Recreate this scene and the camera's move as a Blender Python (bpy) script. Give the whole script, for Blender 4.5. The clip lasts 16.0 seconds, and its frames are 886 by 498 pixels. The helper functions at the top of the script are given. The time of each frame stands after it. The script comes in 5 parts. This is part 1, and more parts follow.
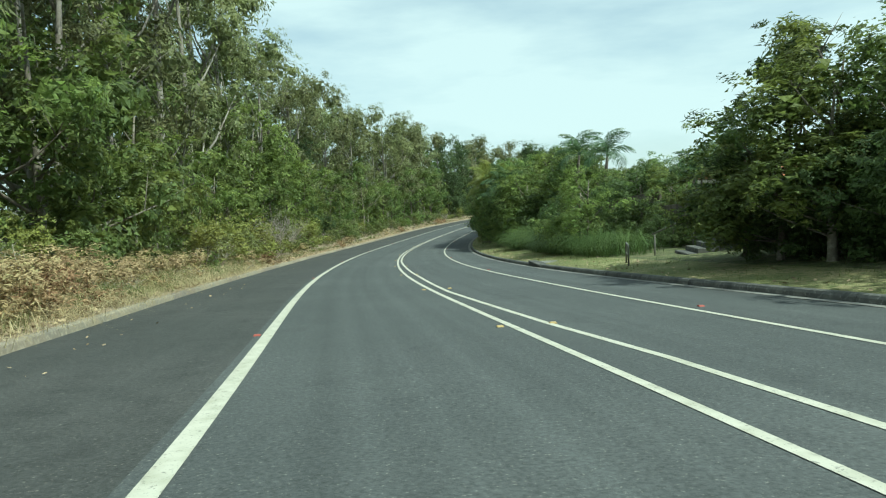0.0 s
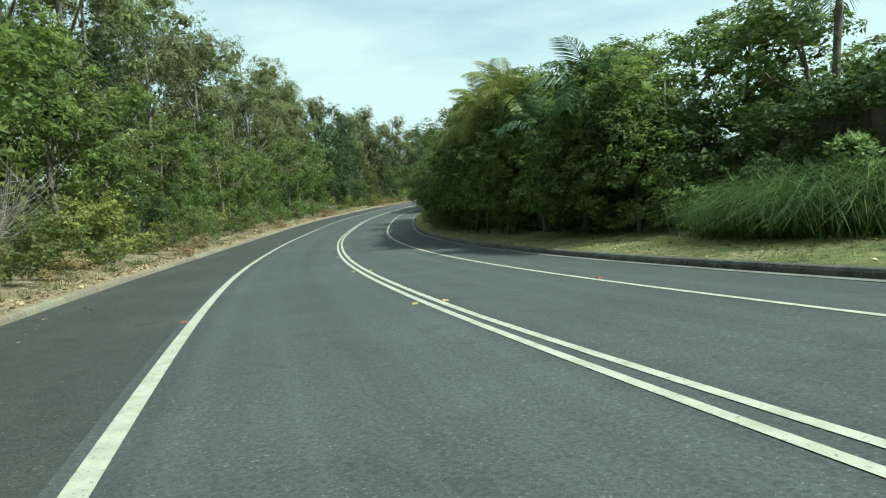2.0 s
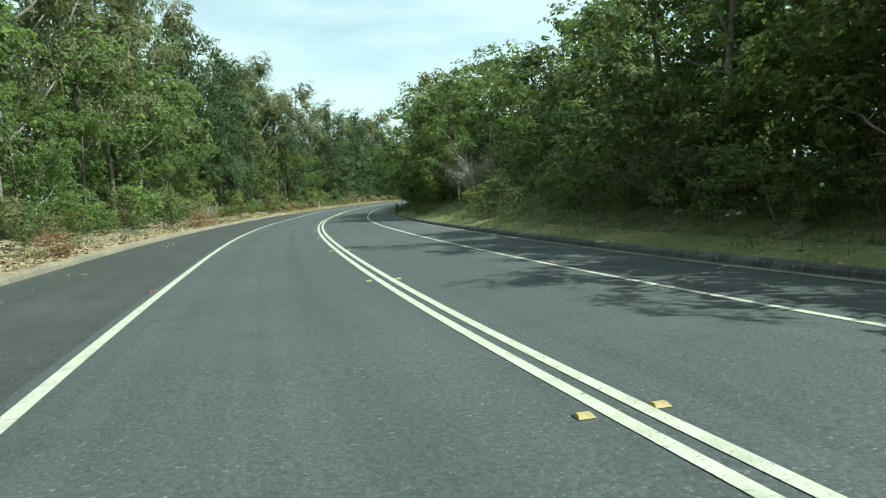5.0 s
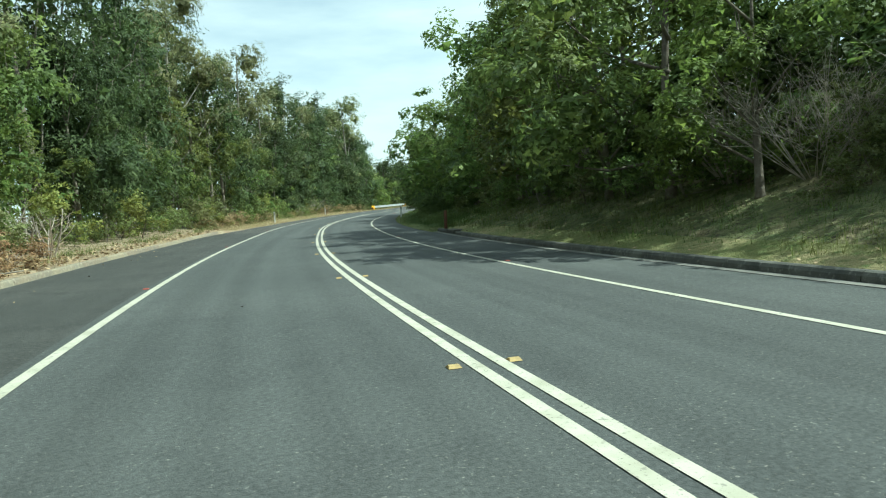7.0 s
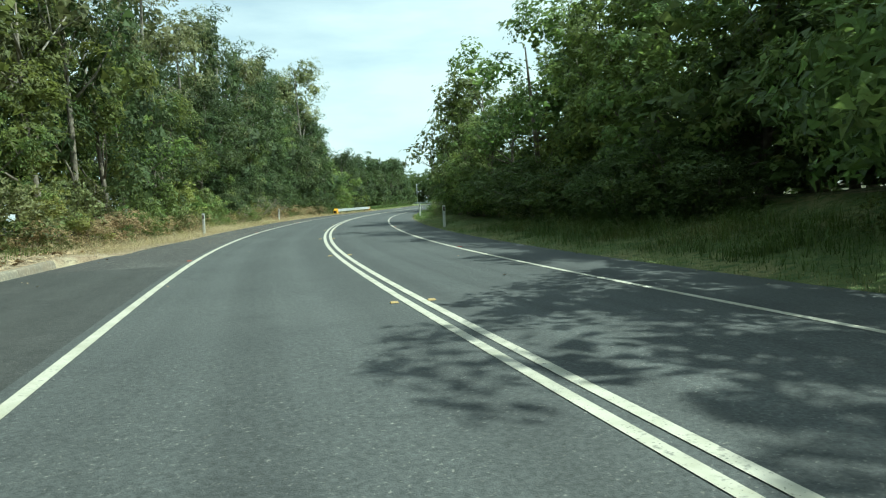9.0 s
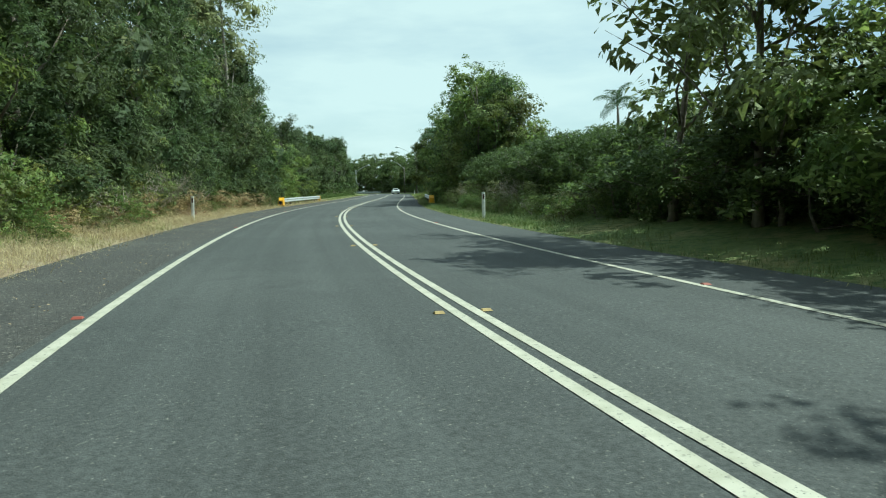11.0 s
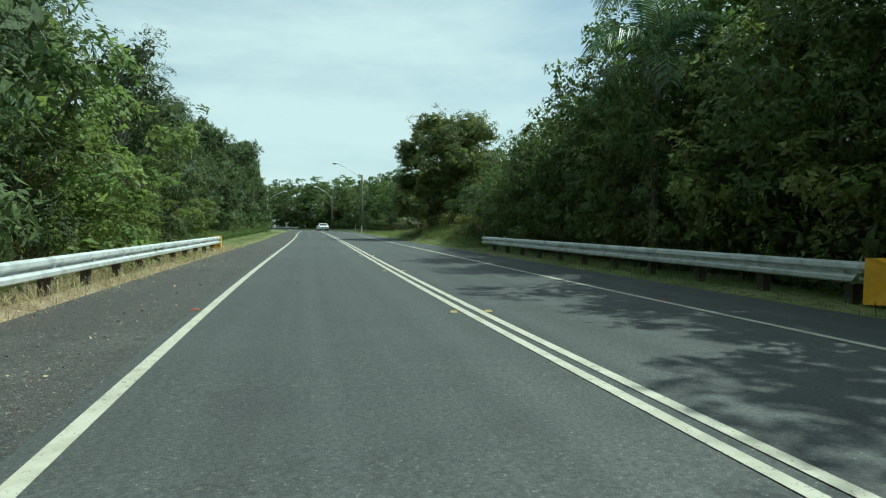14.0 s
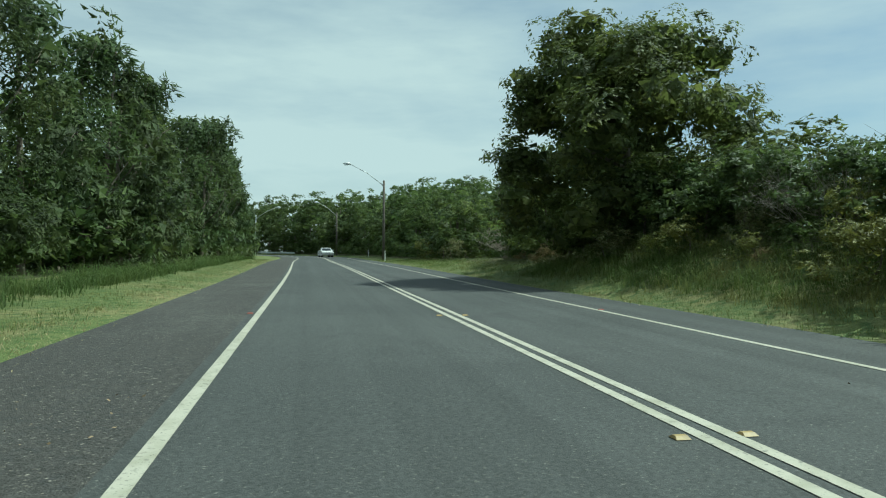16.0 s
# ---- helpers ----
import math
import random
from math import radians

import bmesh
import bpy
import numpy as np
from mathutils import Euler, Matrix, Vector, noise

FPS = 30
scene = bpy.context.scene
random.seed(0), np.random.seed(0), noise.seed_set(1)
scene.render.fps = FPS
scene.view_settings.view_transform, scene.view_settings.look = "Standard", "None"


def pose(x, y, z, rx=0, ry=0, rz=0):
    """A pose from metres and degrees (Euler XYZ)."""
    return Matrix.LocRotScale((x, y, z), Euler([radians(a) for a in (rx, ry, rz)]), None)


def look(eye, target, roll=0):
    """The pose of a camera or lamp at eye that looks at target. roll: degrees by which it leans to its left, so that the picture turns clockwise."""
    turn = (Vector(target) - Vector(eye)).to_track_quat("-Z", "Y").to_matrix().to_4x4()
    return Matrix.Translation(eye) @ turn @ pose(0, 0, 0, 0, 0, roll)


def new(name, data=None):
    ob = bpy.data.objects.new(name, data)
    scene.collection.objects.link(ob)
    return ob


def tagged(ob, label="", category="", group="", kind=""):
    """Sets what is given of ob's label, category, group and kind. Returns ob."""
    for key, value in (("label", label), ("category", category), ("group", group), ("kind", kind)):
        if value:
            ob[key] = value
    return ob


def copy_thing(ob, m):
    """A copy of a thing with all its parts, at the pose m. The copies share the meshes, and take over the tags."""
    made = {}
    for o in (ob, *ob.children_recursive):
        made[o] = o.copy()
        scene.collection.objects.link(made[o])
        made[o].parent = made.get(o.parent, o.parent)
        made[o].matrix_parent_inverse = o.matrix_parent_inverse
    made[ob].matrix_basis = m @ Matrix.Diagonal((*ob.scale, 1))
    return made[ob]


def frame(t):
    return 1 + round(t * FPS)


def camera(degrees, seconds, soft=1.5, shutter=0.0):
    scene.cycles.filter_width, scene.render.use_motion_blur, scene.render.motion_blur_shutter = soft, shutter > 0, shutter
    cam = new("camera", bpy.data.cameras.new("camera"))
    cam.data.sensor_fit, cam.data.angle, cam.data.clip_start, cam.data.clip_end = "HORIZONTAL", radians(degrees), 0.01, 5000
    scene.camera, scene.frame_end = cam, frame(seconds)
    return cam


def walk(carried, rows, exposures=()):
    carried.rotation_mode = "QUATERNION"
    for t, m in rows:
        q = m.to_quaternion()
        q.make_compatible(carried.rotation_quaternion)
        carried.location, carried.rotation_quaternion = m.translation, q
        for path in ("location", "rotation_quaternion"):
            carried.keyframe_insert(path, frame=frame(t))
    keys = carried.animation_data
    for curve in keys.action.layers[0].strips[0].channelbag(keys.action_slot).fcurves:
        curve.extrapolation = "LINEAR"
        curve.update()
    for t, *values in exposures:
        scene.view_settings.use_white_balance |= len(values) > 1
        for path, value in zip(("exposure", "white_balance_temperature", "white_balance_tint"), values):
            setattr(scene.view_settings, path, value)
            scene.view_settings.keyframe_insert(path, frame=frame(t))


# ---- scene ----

# ---- the camera and its drive: seconds, place, pitch, roll, yaw ----
ROWS = [
    (0.0, -2.296, -4.838, 1.517, -4.646, 2.025, -9.061),
    (0.5, -2.528, 2.955, 0.929, -5.171, 2.228, -11.491),
    (1.0, -2.635, 10.812, 0.361, -4.768, 2.243, -14.924),
    (1.5, -2.364, 18.658, -0.175, -5.326, 2.760, -18.153),
    (2.0, -1.897, 26.430, -0.671, -5.363, 3.690, -21.208),
    (2.5, -1.230, 34.033, -1.112, -5.109, 2.561, -22.964),
    (3.0, -0.289, 41.629, -1.501, -5.429, 2.358, -24.797),
    (3.5, 0.924, 49.275, -1.846, -5.651, 2.347, -27.656),
    (4.0, 2.503, 56.624, -2.134, -5.026, 2.678, -29.558),
    (4.5, 4.177, 63.856, -2.368, -4.760, 2.694, -30.580),
    (5.0, 5.999, 70.781, -2.539, -4.495, 2.711, -32.281),
    (5.5, 8.046, 77.458, -2.640, -4.229, 2.727, -34.084),
    (6.0, 10.252, 83.972, -2.686, -3.963, 2.743, -34.827),
    (6.5, 12.570, 90.474, -2.702, -3.697, 2.760, -35.392),
    (7.0, 14.954, 97.039, -2.716, -3.761, 3.206, -37.284),
    (7.5, 17.371, 103.549, -2.740, -3.060, 3.611, -38.268),
    (8.0, 19.925, 109.921, -2.758, -3.926, 2.889, -39.535),
    (8.5, 22.623, 115.998, -2.764, -3.714, 2.580, -41.295),
    (9.0, 25.381, 121.782, -2.757, -3.453, 2.257, -43.162),
    (9.5, 28.217, 127.407, -2.731, -3.192, 1.935, -44.402),
    (10.0, 31.224, 133.147, -2.681, -2.932, 1.613, -45.808),
    (10.5, 34.647, 139.208, -2.608, -2.671, 1.290, -48.557),
    (11.0, 38.596, 145.101, -2.524, -4.359, 1.002, -49.873),
    (11.5, 42.965, 151.117, -2.438, -4.360, 1.841, -52.057),
    (12.0, 47.466, 157.183, -2.361, -3.375, 1.831, -54.313),
    (12.5, 52.178, 163.155, -2.284, -3.452, 1.458, -55.569),
    (13.0, 57.090, 169.001, -2.205, -2.579, 1.206, -56.784),
    (13.5, 62.232, 174.676, -2.119, -2.093, 0.624, -57.917),
    (14.0, 67.413, 180.147, -2.023, -1.313, -0.044, -58.130),
    (14.5, 72.715, 185.420, -1.920, -1.291, -0.094, -58.107),
    (15.0, 78.010, 190.458, -1.818, -1.503, -0.353, -57.520),
    (15.5, 83.248, 195.450, -1.725, 0.148, 0.018, -57.459),
    (16.0, 88.526, 200.338, -1.647, 0.801, -0.271, -58.414),
]
cam = camera(66.0, 16.0, soft=1.15)
EXPOSURES = [(t, stops, 5650, -18) for t, stops in ((0.0, 0.22), (2.5, 0.25), (4.0, 0.4), (8.2, 0.46), (10.5, 0.22), (12.5, 0.02), (15.0, 0.04), (15.4, -0.04), (16.0, -0.2))]
walk(cam, [(t, pose(x, y, z, 90 + pitch, roll, yaw)) for t, x, y, z, pitch, roll, yaw in ROWS], EXPOSURES)

# ---- sky and sun ----
SUN_ELEVATION, SUN_TURN = 54.0, 130.0   # degrees; turn is clockwise from +y
world = bpy.data.worlds.new("sky")
scene.world = world
world.use_nodes = True
wn, wl = world.node_tree.nodes, world.node_tree.links
wn.clear()
sky = wn.new("ShaderNodeTexSky")
sky.sky_type = "NISHITA"
sky.sun_disc = False
sky.sun_elevation, sky.sun_rotation = radians(SUN_ELEVATION), radians(SUN_TURN)
sky.air_density, sky.dust_density, sky.ozone_density = 1.0, 1.0, 2.0
tc = wn.new("ShaderNodeTexCoord")
mp = wn.new("ShaderNodeMapping")
mp.inputs["Scale"].default_value = (1.2, 1.2, 5.0)
mp.inputs["Rotation"].default_value = (0.1, 0.15, 0.5)
cloud = wn.new("ShaderNodeTexNoise")
cloud.inputs["Scale"].default_value, cloud.inputs["Detail"].default_value, cloud.inputs["Roughness"].default_value = 1.3, 7.0, 0.55
ramp = wn.new("ShaderNodeValToRGB")
ramp.color_ramp.elements[0].position, ramp.color_ramp.elements[0].color = 0.36, (0.3, 0.3, 0.3, 1)
ramp.color_ramp.elements[1].position, ramp.color_ramp.elements[1].color = 0.62, (0.9, 0.9, 0.9, 1)
mixc = wn.new("ShaderNodeMix")
mixc.data_type = "RGBA"
mixc.inputs["B"].default_value = (8.0, 8.3, 8.35, 1)
bg = wn.new("ShaderNodeBackground")
bg.inputs["Strength"].default_value = 0.1
wo = wn.new("ShaderNodeOutputWorld")
wl.new(tc.outputs["Generated"], mp.inputs["Vector"])
wl.new(mp.outputs["Vector"], cloud.inputs["Vector"])
wl.new(cloud.outputs["Fac"], ramp.inputs["Fac"])
wl.new(ramp.outputs["Color"], mixc.inputs["Factor"])
wl.new(sky.outputs["Color"], mixc.inputs["A"])
wl.new(mixc.outputs["Result"], bg.inputs["Color"])
wl.new(bg.outputs["Background"], wo.inputs["Surface"])
sun_data = bpy.data.lights.new("sun", "SUN")
sun_data.energy, sun_data.angle, sun_data.color = 5.0, radians(0.6), (1.0, 0.95, 0.86)
sun = new("sun", sun_data)
se, st = radians(SUN_ELEVATION), radians(SUN_TURN)
sun.matrix_world = look((40 * math.sin(st), 40 * math.cos(st), 40), (40 * math.sin(st) - math.sin(st) * math.cos(se), 40 * math.cos(st) - math.cos(st) * math.cos(se), 40 - math.sin(se)))


# ---- materials ----
def material(name, colour, rough=0.8, metal=0.0, vary=(), grain=None, bump=None, spec=0.4, island=0.0, thing=0.0, through_leaf=0.0, streak=0.0):
    """A surface. vary: (scale, colour, low, high) layers of noise; grain: (scale, amount) of brightness; bump: (scale, strength, metres);
    island, thing: how much single pieces and single things differ; through_leaf: light passing through thin leaves."""
    m = bpy.data.materials.new(name)
    m.use_nodes = True
    n, l = m.node_tree.nodes, m.node_tree.links
    b = n["Principled BSDF"]
    b.inputs["Roughness"].default_value, b.inputs["Metallic"].default_value = rough, metal
    b.inputs["Specular IOR Level"].default_value = spec
    co = n.new("ShaderNodeTexCoord")
    rgb = n.new("ShaderNodeRGB")
    rgb.outputs[0].default_value = (*colour, 1)
    out = rgb.outputs[0]
    for scale, other, low, high in vary:
        t = n.new("ShaderNodeTexNoise")
        t.inputs["Scale"].default_value, t.inputs["Detail"].default_value = scale, 5
        l.new(co.outputs["Object"], t.inputs["Vector"])
        r = n.new("ShaderNodeMapRange")
        r.inputs["From Min"].default_value, r.inputs["From Max"].default_value = low, high
        l.new(t.outputs["Fac"], r.inputs["Value"])
        x = n.new("ShaderNodeMix")
        x.data_type = "RGBA"
        l.new(r.outputs["Result"], x.inputs["Factor"])
        l.new(out, x.inputs["A"])
        x.inputs["B"].default_value = (*other, 1)
        out = x.outputs["Result"]

    def brighten(value, amount):
        r = n.new("ShaderNodeMapRange")
        r.inputs["To Min"].default_value, r.inputs["To Max"].default_value = 1 - amount, 1 + amount
        l.new(value, r.inputs["Value"])
        v = n.new("ShaderNodeVectorMath")
        v.operation = "SCALE"
        l.new(out, v.inputs[0])
        l.new(r.outputs["Result"], v.inputs["Scale"])
        return v.outputs["Vector"]

    if streak:
        um = n.new("ShaderNodeMapping")
        um.inputs["Scale"].default_value = (2.2, 0.012, 1)
        l.new(co.outputs["UV"], um.inputs["Vector"])
        t = n.new("ShaderNodeTexNoise")
        t.inputs["Scale"].default_value, t.inputs["Detail"].default_value = 1.0, 4
        l.new(um.outputs["Vector"], t.inputs["Vector"])
        out = brighten(t.outputs["Fac"], streak)
    if grain:
        t = n.new("ShaderNodeTexNoise")
        t.inputs["Scale"].default_value, t.inputs["Detail"].default_value = grain[0], 3
        l.new(co.outputs["Object"], t.inputs["Vector"])
        out = brighten(t.outputs["Fac"], grain[1])
    if island:
        out = brighten(n.new("ShaderNodeNewGeometry").outputs["Random Per Island"], island)
    if thing:
        info = n.new("ShaderNodeObjectInfo")
        h = n.new("ShaderNodeHueSaturation")
        r = n.new("ShaderNodeMapRange")
        r.inputs["To Min"].default_value, r.inputs["To Max"].default_value = 0.5 - thing * 0.04, 0.5 + thing * 0.02
        l.new(info.outputs["Random"], r.inputs["Value"])
        l.new(r.outputs["Result"], h.inputs["Hue"])
        l.new(out, h.inputs["Color"])
        out = h.outputs["Color"]
        out = brighten(info.outputs["Random"], thing * 0.5)
    l.new(out, b.inputs["Base Color"])
    if bump:
        t = n.new("ShaderNodeTexNoise")
        t.inputs["Scale"].default_value, t.inputs["Detail"].default_value = bump[0], 4
        l.new(co.outputs["Object"], t.inputs["Vector"])
        u = n.new("ShaderNodeBump")
        u.inputs["Strength"].default_value, u.inputs["Distance"].default_value = bump[1], bump[2]
        l.new(t.outputs["Fac"], u.inputs["Height"])
        l.new(u.outputs["Normal"], b.inputs["Normal"])
    if through_leaf:
        tr = n.new("ShaderNodeBsdfTranslucent")
        l.new(out, tr.inputs["Color"])
        mx = n.new("ShaderNodeMixShader")
        mx.inputs[0].default_value = through_leaf
        l.new(b.outputs[0], mx.inputs[1])
        l.new(tr.outputs[0], mx.inputs[2])
        l.new(mx.outputs[0], n["Material Output"].inputs["Surface"])
    return m


ASPHALT = material("asphalt", (0.064, 0.067, 0.066), 0.85, vary=[(0.22, (0.08, 0.083, 0.081), 0.45, 0.7), (1.3, (0.053, 0.055, 0.055), 0.55, 0.8), (42, (0.2, 0.19, 0.17), 0.62, 0.74)], grain=(32, 0.75), bump=(90, 0.6, 0.012), streak=0.45)
SHOULDER = material("coarse_asphalt", (0.068, 0.064, 0.06), 0.9, vary=[(0.5, (0.1, 0.096, 0.088), 0.5, 0.75), (7, (0.05, 0.05, 0.05), 0.5, 0.75), (30, (0.3, 0.27, 0.23), 0.61, 0.72)], grain=(26, 0.95), bump=(60, 0.9, 0.02), streak=0.2)
OLD_ASPHALT = material("old_asphalt", (0.05, 0.05, 0.047), 0.88, vary=[(0.3, (0.066, 0.064, 0.06), 0.45, 0.7), (2.2, (0.038, 0.038, 0.036), 0.5, 0.75), (40, (0.19, 0.175, 0.15), 0.63, 0.75)], grain=(30, 0.8), bump=(80, 0.7, 0.014), streak=0.25)
PAINT = material("line_paint", (0.5, 0.47, 0.39), 0.75, vary=[(5, (0.38, 0.36, 0.28), 0.4, 0.7), (22, (0.16, 0.155, 0.14), 0.6, 0.75), (60, (0.13, 0.13, 0.12), 0.62, 0.72)], bump=(120, 0.3, 0.004))
CONCRETE = material("kerb_concrete", (0.25, 0.205, 0.14), 0.9, vary=[(1.5, (0.2, 0.18, 0.14), 0.4, 0.7), (12, (0.36, 0.31, 0.23), 0.5, 0.75)], grain=(60, 0.35), bump=(50, 0.5, 0.01), thing=0.3)
DARK_CONCRETE = material("mossy_concrete", (0.12, 0.115, 0.1), 0.9, vary=[(2.5, (0.05, 0.05, 0.045), 0.4, 0.7), (14, (0.2, 0.19, 0.17), 0.55, 0.75)], grain=(60, 0.3), bump=(50, 0.5, 0.01), thing=0.3)
GUTTER = material("gutter_concrete", (0.2, 0.19, 0.17), 0.9, vary=[(1.2, (0.13, 0.125, 0.115), 0.45, 0.7)], grain=(60, 0.3), bump=(60, 0.4, 0.006))
LITTER = material("leaf_litter", (0.3, 0.22, 0.14), 0.95, vary=[(2.2, (0.4, 0.33, 0.22), 0.45, 0.65), (9, (0.09, 0.06, 0.04), 0.5, 0.75)], grain=(30, 0.6), bump=(22, 1.0, 0.06))
TURF = material("verge_turf", (0.2, 0.2, 0.075), 0.95, vary=[(0.5, (0.33, 0.28, 0.14), 0.45, 0.62), (6, (0.12, 0.15, 0.045), 0.45, 0.7)], grain=(40, 0.5), bump=(30, 1.0, 0.05))
LUSH = material("lush_turf", (0.15, 0.185, 0.06), 0.95, vary=[(0.5, (0.27, 0.25, 0.11), 0.46, 0.64), (5, (0.09, 0.135, 0.04), 0.45, 0.65)], grain=(40, 0.5), bump=(30, 1.0, 0.06))
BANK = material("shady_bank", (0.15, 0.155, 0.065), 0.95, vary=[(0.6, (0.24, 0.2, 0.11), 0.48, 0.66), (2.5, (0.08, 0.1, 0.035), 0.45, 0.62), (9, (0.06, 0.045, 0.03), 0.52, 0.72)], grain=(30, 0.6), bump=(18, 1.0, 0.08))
SOIL = material("forest_floor", (0.07, 0.055, 0.035), 0.95, vary=[(0.06, (0.06, 0.075, 0.03), 0.4, 0.6), (1.5, (0.11, 0.09, 0.05), 0.45, 0.7), (8, (0.035, 0.035, 0.02), 0.5, 0.7)], grain=(30, 0.5), bump=(15, 1.0, 0.08))
GUM_LEAF = material("gum_leaf", (0.189, 0.21, 0.084), 0.55, vary=[(0.5, (0.284, 0.289, 0.116), 0.42, 0.62), (1.6, (0.126, 0.152, 0.0609), 0.5, 0.72)], bump=(7, 0.9, 0.16), spec=0.5, island=0.4, thing=0.5, through_leaf=0.42)
BROAD_LEAF = material("broad_leaf", (0.144, 0.207, 0.0552), 0.52, vary=[(0.5, (0.247, 0.293, 0.0782), 0.42, 0.65), (1.7, (0.0943, 0.144, 0.0414), 0.5, 0.72)], bump=(7, 0.9, 0.16), spec=0.5, island=0.4, thing=0.5, through_leaf=0.5)
OLIVE_LEAF = material("olive_leaf", (0.171, 0.218, 0.0555), 0.55, vary=[(0.5, (0.265, 0.305, 0.0728), 0.42, 0.65), (1.7, (0.106, 0.146, 0.0397), 0.5, 0.72)], bump=(7, 0.9, 0.16), spec=0.5, island=0.4, thing=0.5, through_leaf=0.5)
VINE_LEAF = material("vine_leaf", (0.116, 0.165, 0.0484), 0.55, vary=[(0.5, (0.165, 0.209, 0.0583), 0.45, 0.65), (2.2, (0.077, 0.116, 0.0374), 0.5, 0.72)], bump=(7, 0.9, 0.16), spec=0.5, island=0.35, thing=0.2, through_leaf=0.5)
NEEDLE = material("she_oak_needle", (0.07, 0.102, 0.036), 0.6, vary=[(0.5, (0.122, 0.155, 0.046), 0.45, 0.7)], bump=(7, 0.9, 0.16), spec=0.4, island=0.4, thing=0.35, through_leaf=0.42)
BRIGHT_LEAF = material("bright_leaf", (0.165, 0.205, 0.06), 0.52, vary=[(0.9, (0.23, 0.255, 0.075), 0.45, 0.7)], bump=(7, 0.9, 0.16), spec=0.5, island=0.4, thing=0.5, through_leaf=0.36)
YELLOW_LEAF = material("yellow_green_leaf", (0.25, 0.26, 0.06), 0.52, vary=[(0.9, (0.17, 0.2, 0.055), 0.45, 0.7)], bump=(7, 0.9, 0.16), spec=0.5, island=0.4, thing=0.4, through_leaf=0.36)
STRAW_LEAF = material("dead_straw_leaf", (0.44, 0.34, 0.19), 0.85, vary=[(0.9, (0.33, 0.24, 0.12), 0.42, 0.65), (3, (0.36, 0.33, 0.16), 0.5, 0.7)], bump=(7, 0.9, 0.1), spec=0.15, island=0.45, thing=0.3, through_leaf=0.3)
PALM_LEAF = material("palm_leaf", (0.085, 0.14, 0.05), 0.42, spec=0.5, island=0.4, thing=0.3, through_leaf=0.28)
CANE_LEAF = material("cane_palm_leaf", (0.24, 0.26, 0.06), 0.42, spec=0.5, island=0.4, thing=0.3, through_leaf=0.4)
DRY_LEAF = material("dry_grass", (0.5, 0.42, 0.25), 0.9, vary=[(0.7, (0.4, 0.32, 0.17), 0.4, 0.7), (0.25, (0.3, 0.3, 0.12), 0.55, 0.7)], spec=0.2, island=0.35, through_leaf=0.3)
FALLEN = material("fallen_leaf", (0.34, 0.25, 0.15), 0.9, island=0.6)
REED = material("reed_grass", (0.105, 0.155, 0.046), 0.6, vary=[(0.9, (0.16, 0.2, 0.06), 0.45, 0.7)], spec=0.3, island=0.4, through_leaf=0.4)
GRASS = material("grass_blade", (0.13, 0.18, 0.05), 0.7, vary=[(0.7, (0.24, 0.23, 0.085), 0.45, 0.7)], spec=0.2, island=0.35, through_leaf=0.36)
BARK = material("grey_bark", (0.2, 0.17, 0.13), 0.9, vary=[(2, (0.1, 0.08, 0.06), 0.4, 0.7), (9, (0.3, 0.27, 0.22), 0.5, 0.75)], bump=(14, 0.8, 0.03), thing=0.3)
PALE_BARK = material("pale_bark", (0.27, 0.24, 0.2), 0.85, vary=[(1.5, (0.15, 0.12, 0.09), 0.45, 0.7), (8, (0.38, 0.35, 0.3), 0.5, 0.75)], bump=(10, 0.6, 0.03), thing=0.3)
DEAD_LEAF_BROWN = material("dead_brown_leaf", (0.2, 0.1, 0.055), 0.9, vary=[(5, (0.3, 0.19, 0.1), 0.45, 0.7)], island=0.4)
RUST_LEAF = material("rust_brown_leaf", (0.29, 0.18, 0.1), 0.9, vary=[(2, (0.4, 0.29, 0.16), 0.42, 0.62), (7, (0.16, 0.08, 0.045), 0.5, 0.72)], spec=0.15, island=0.45, through_leaf=0.25)
TWIG = material("dead_twig", (0.4, 0.34, 0.29), 0.9, island=0.35)
DULL_STEEL = material("dull_steel", (0.16, 0.15, 0.13), 0.6, 0.4, vary=[(8, (0.1, 0.08, 0.06), 0.5, 0.75)])
STEEL = material("galvanised_steel", (0.66, 0.68, 0.68), 0.5, 0.35, vary=[(3, (0.42, 0.43, 0.43), 0.45, 0.7)], grain=(25, 0.12))
POST_WOOD = material("post_timber", (0.09, 0.075, 0.06), 0.9, vary=[(4, (0.045, 0.04, 0.033), 0.4, 0.7)], bump=(20, 0.6, 0.01))
BOLLARD_WOOD = material("stained_timber", (0.16, 0.07, 0.045), 0.85, vary=[(5, (0.09, 0.045, 0.03), 0.4, 0.7)], bump=(20, 0.6, 0.01))
POLE_WOOD = material("pole_timber", (0.17, 0.15, 0.125), 0.9, vary=[(3, (0.1, 0.085, 0.07), 0.4, 0.7)], bump=(12, 0.6, 0.01))
YELLOW = material("yellow_plastic", (0.8, 0.42, 0.02), 0.5, vary=[(3, (0.62, 0.33, 0.03), 0.5, 0.75)])
BLACK = material("black_plastic", (0.015, 0.015, 0.016), 0.5)
WHITE = material("white_plastic", (0.75, 0.75, 0.72), 0.5, vary=[(6, (0.55, 0.54, 0.5), 0.5, 0.75)])
DARK_RED = material("dark_red_reflector", (0.06, 0.025, 0.02), 0.4)
RED = material("red_reflector", (0.28, 0.07, 0.05), 0.6)
AMBER = material("amber_reflector", (0.42, 0.3, 0.12), 0.5, vary=[(30, (0.3, 0.22, 0.1), 0.45, 0.7)])
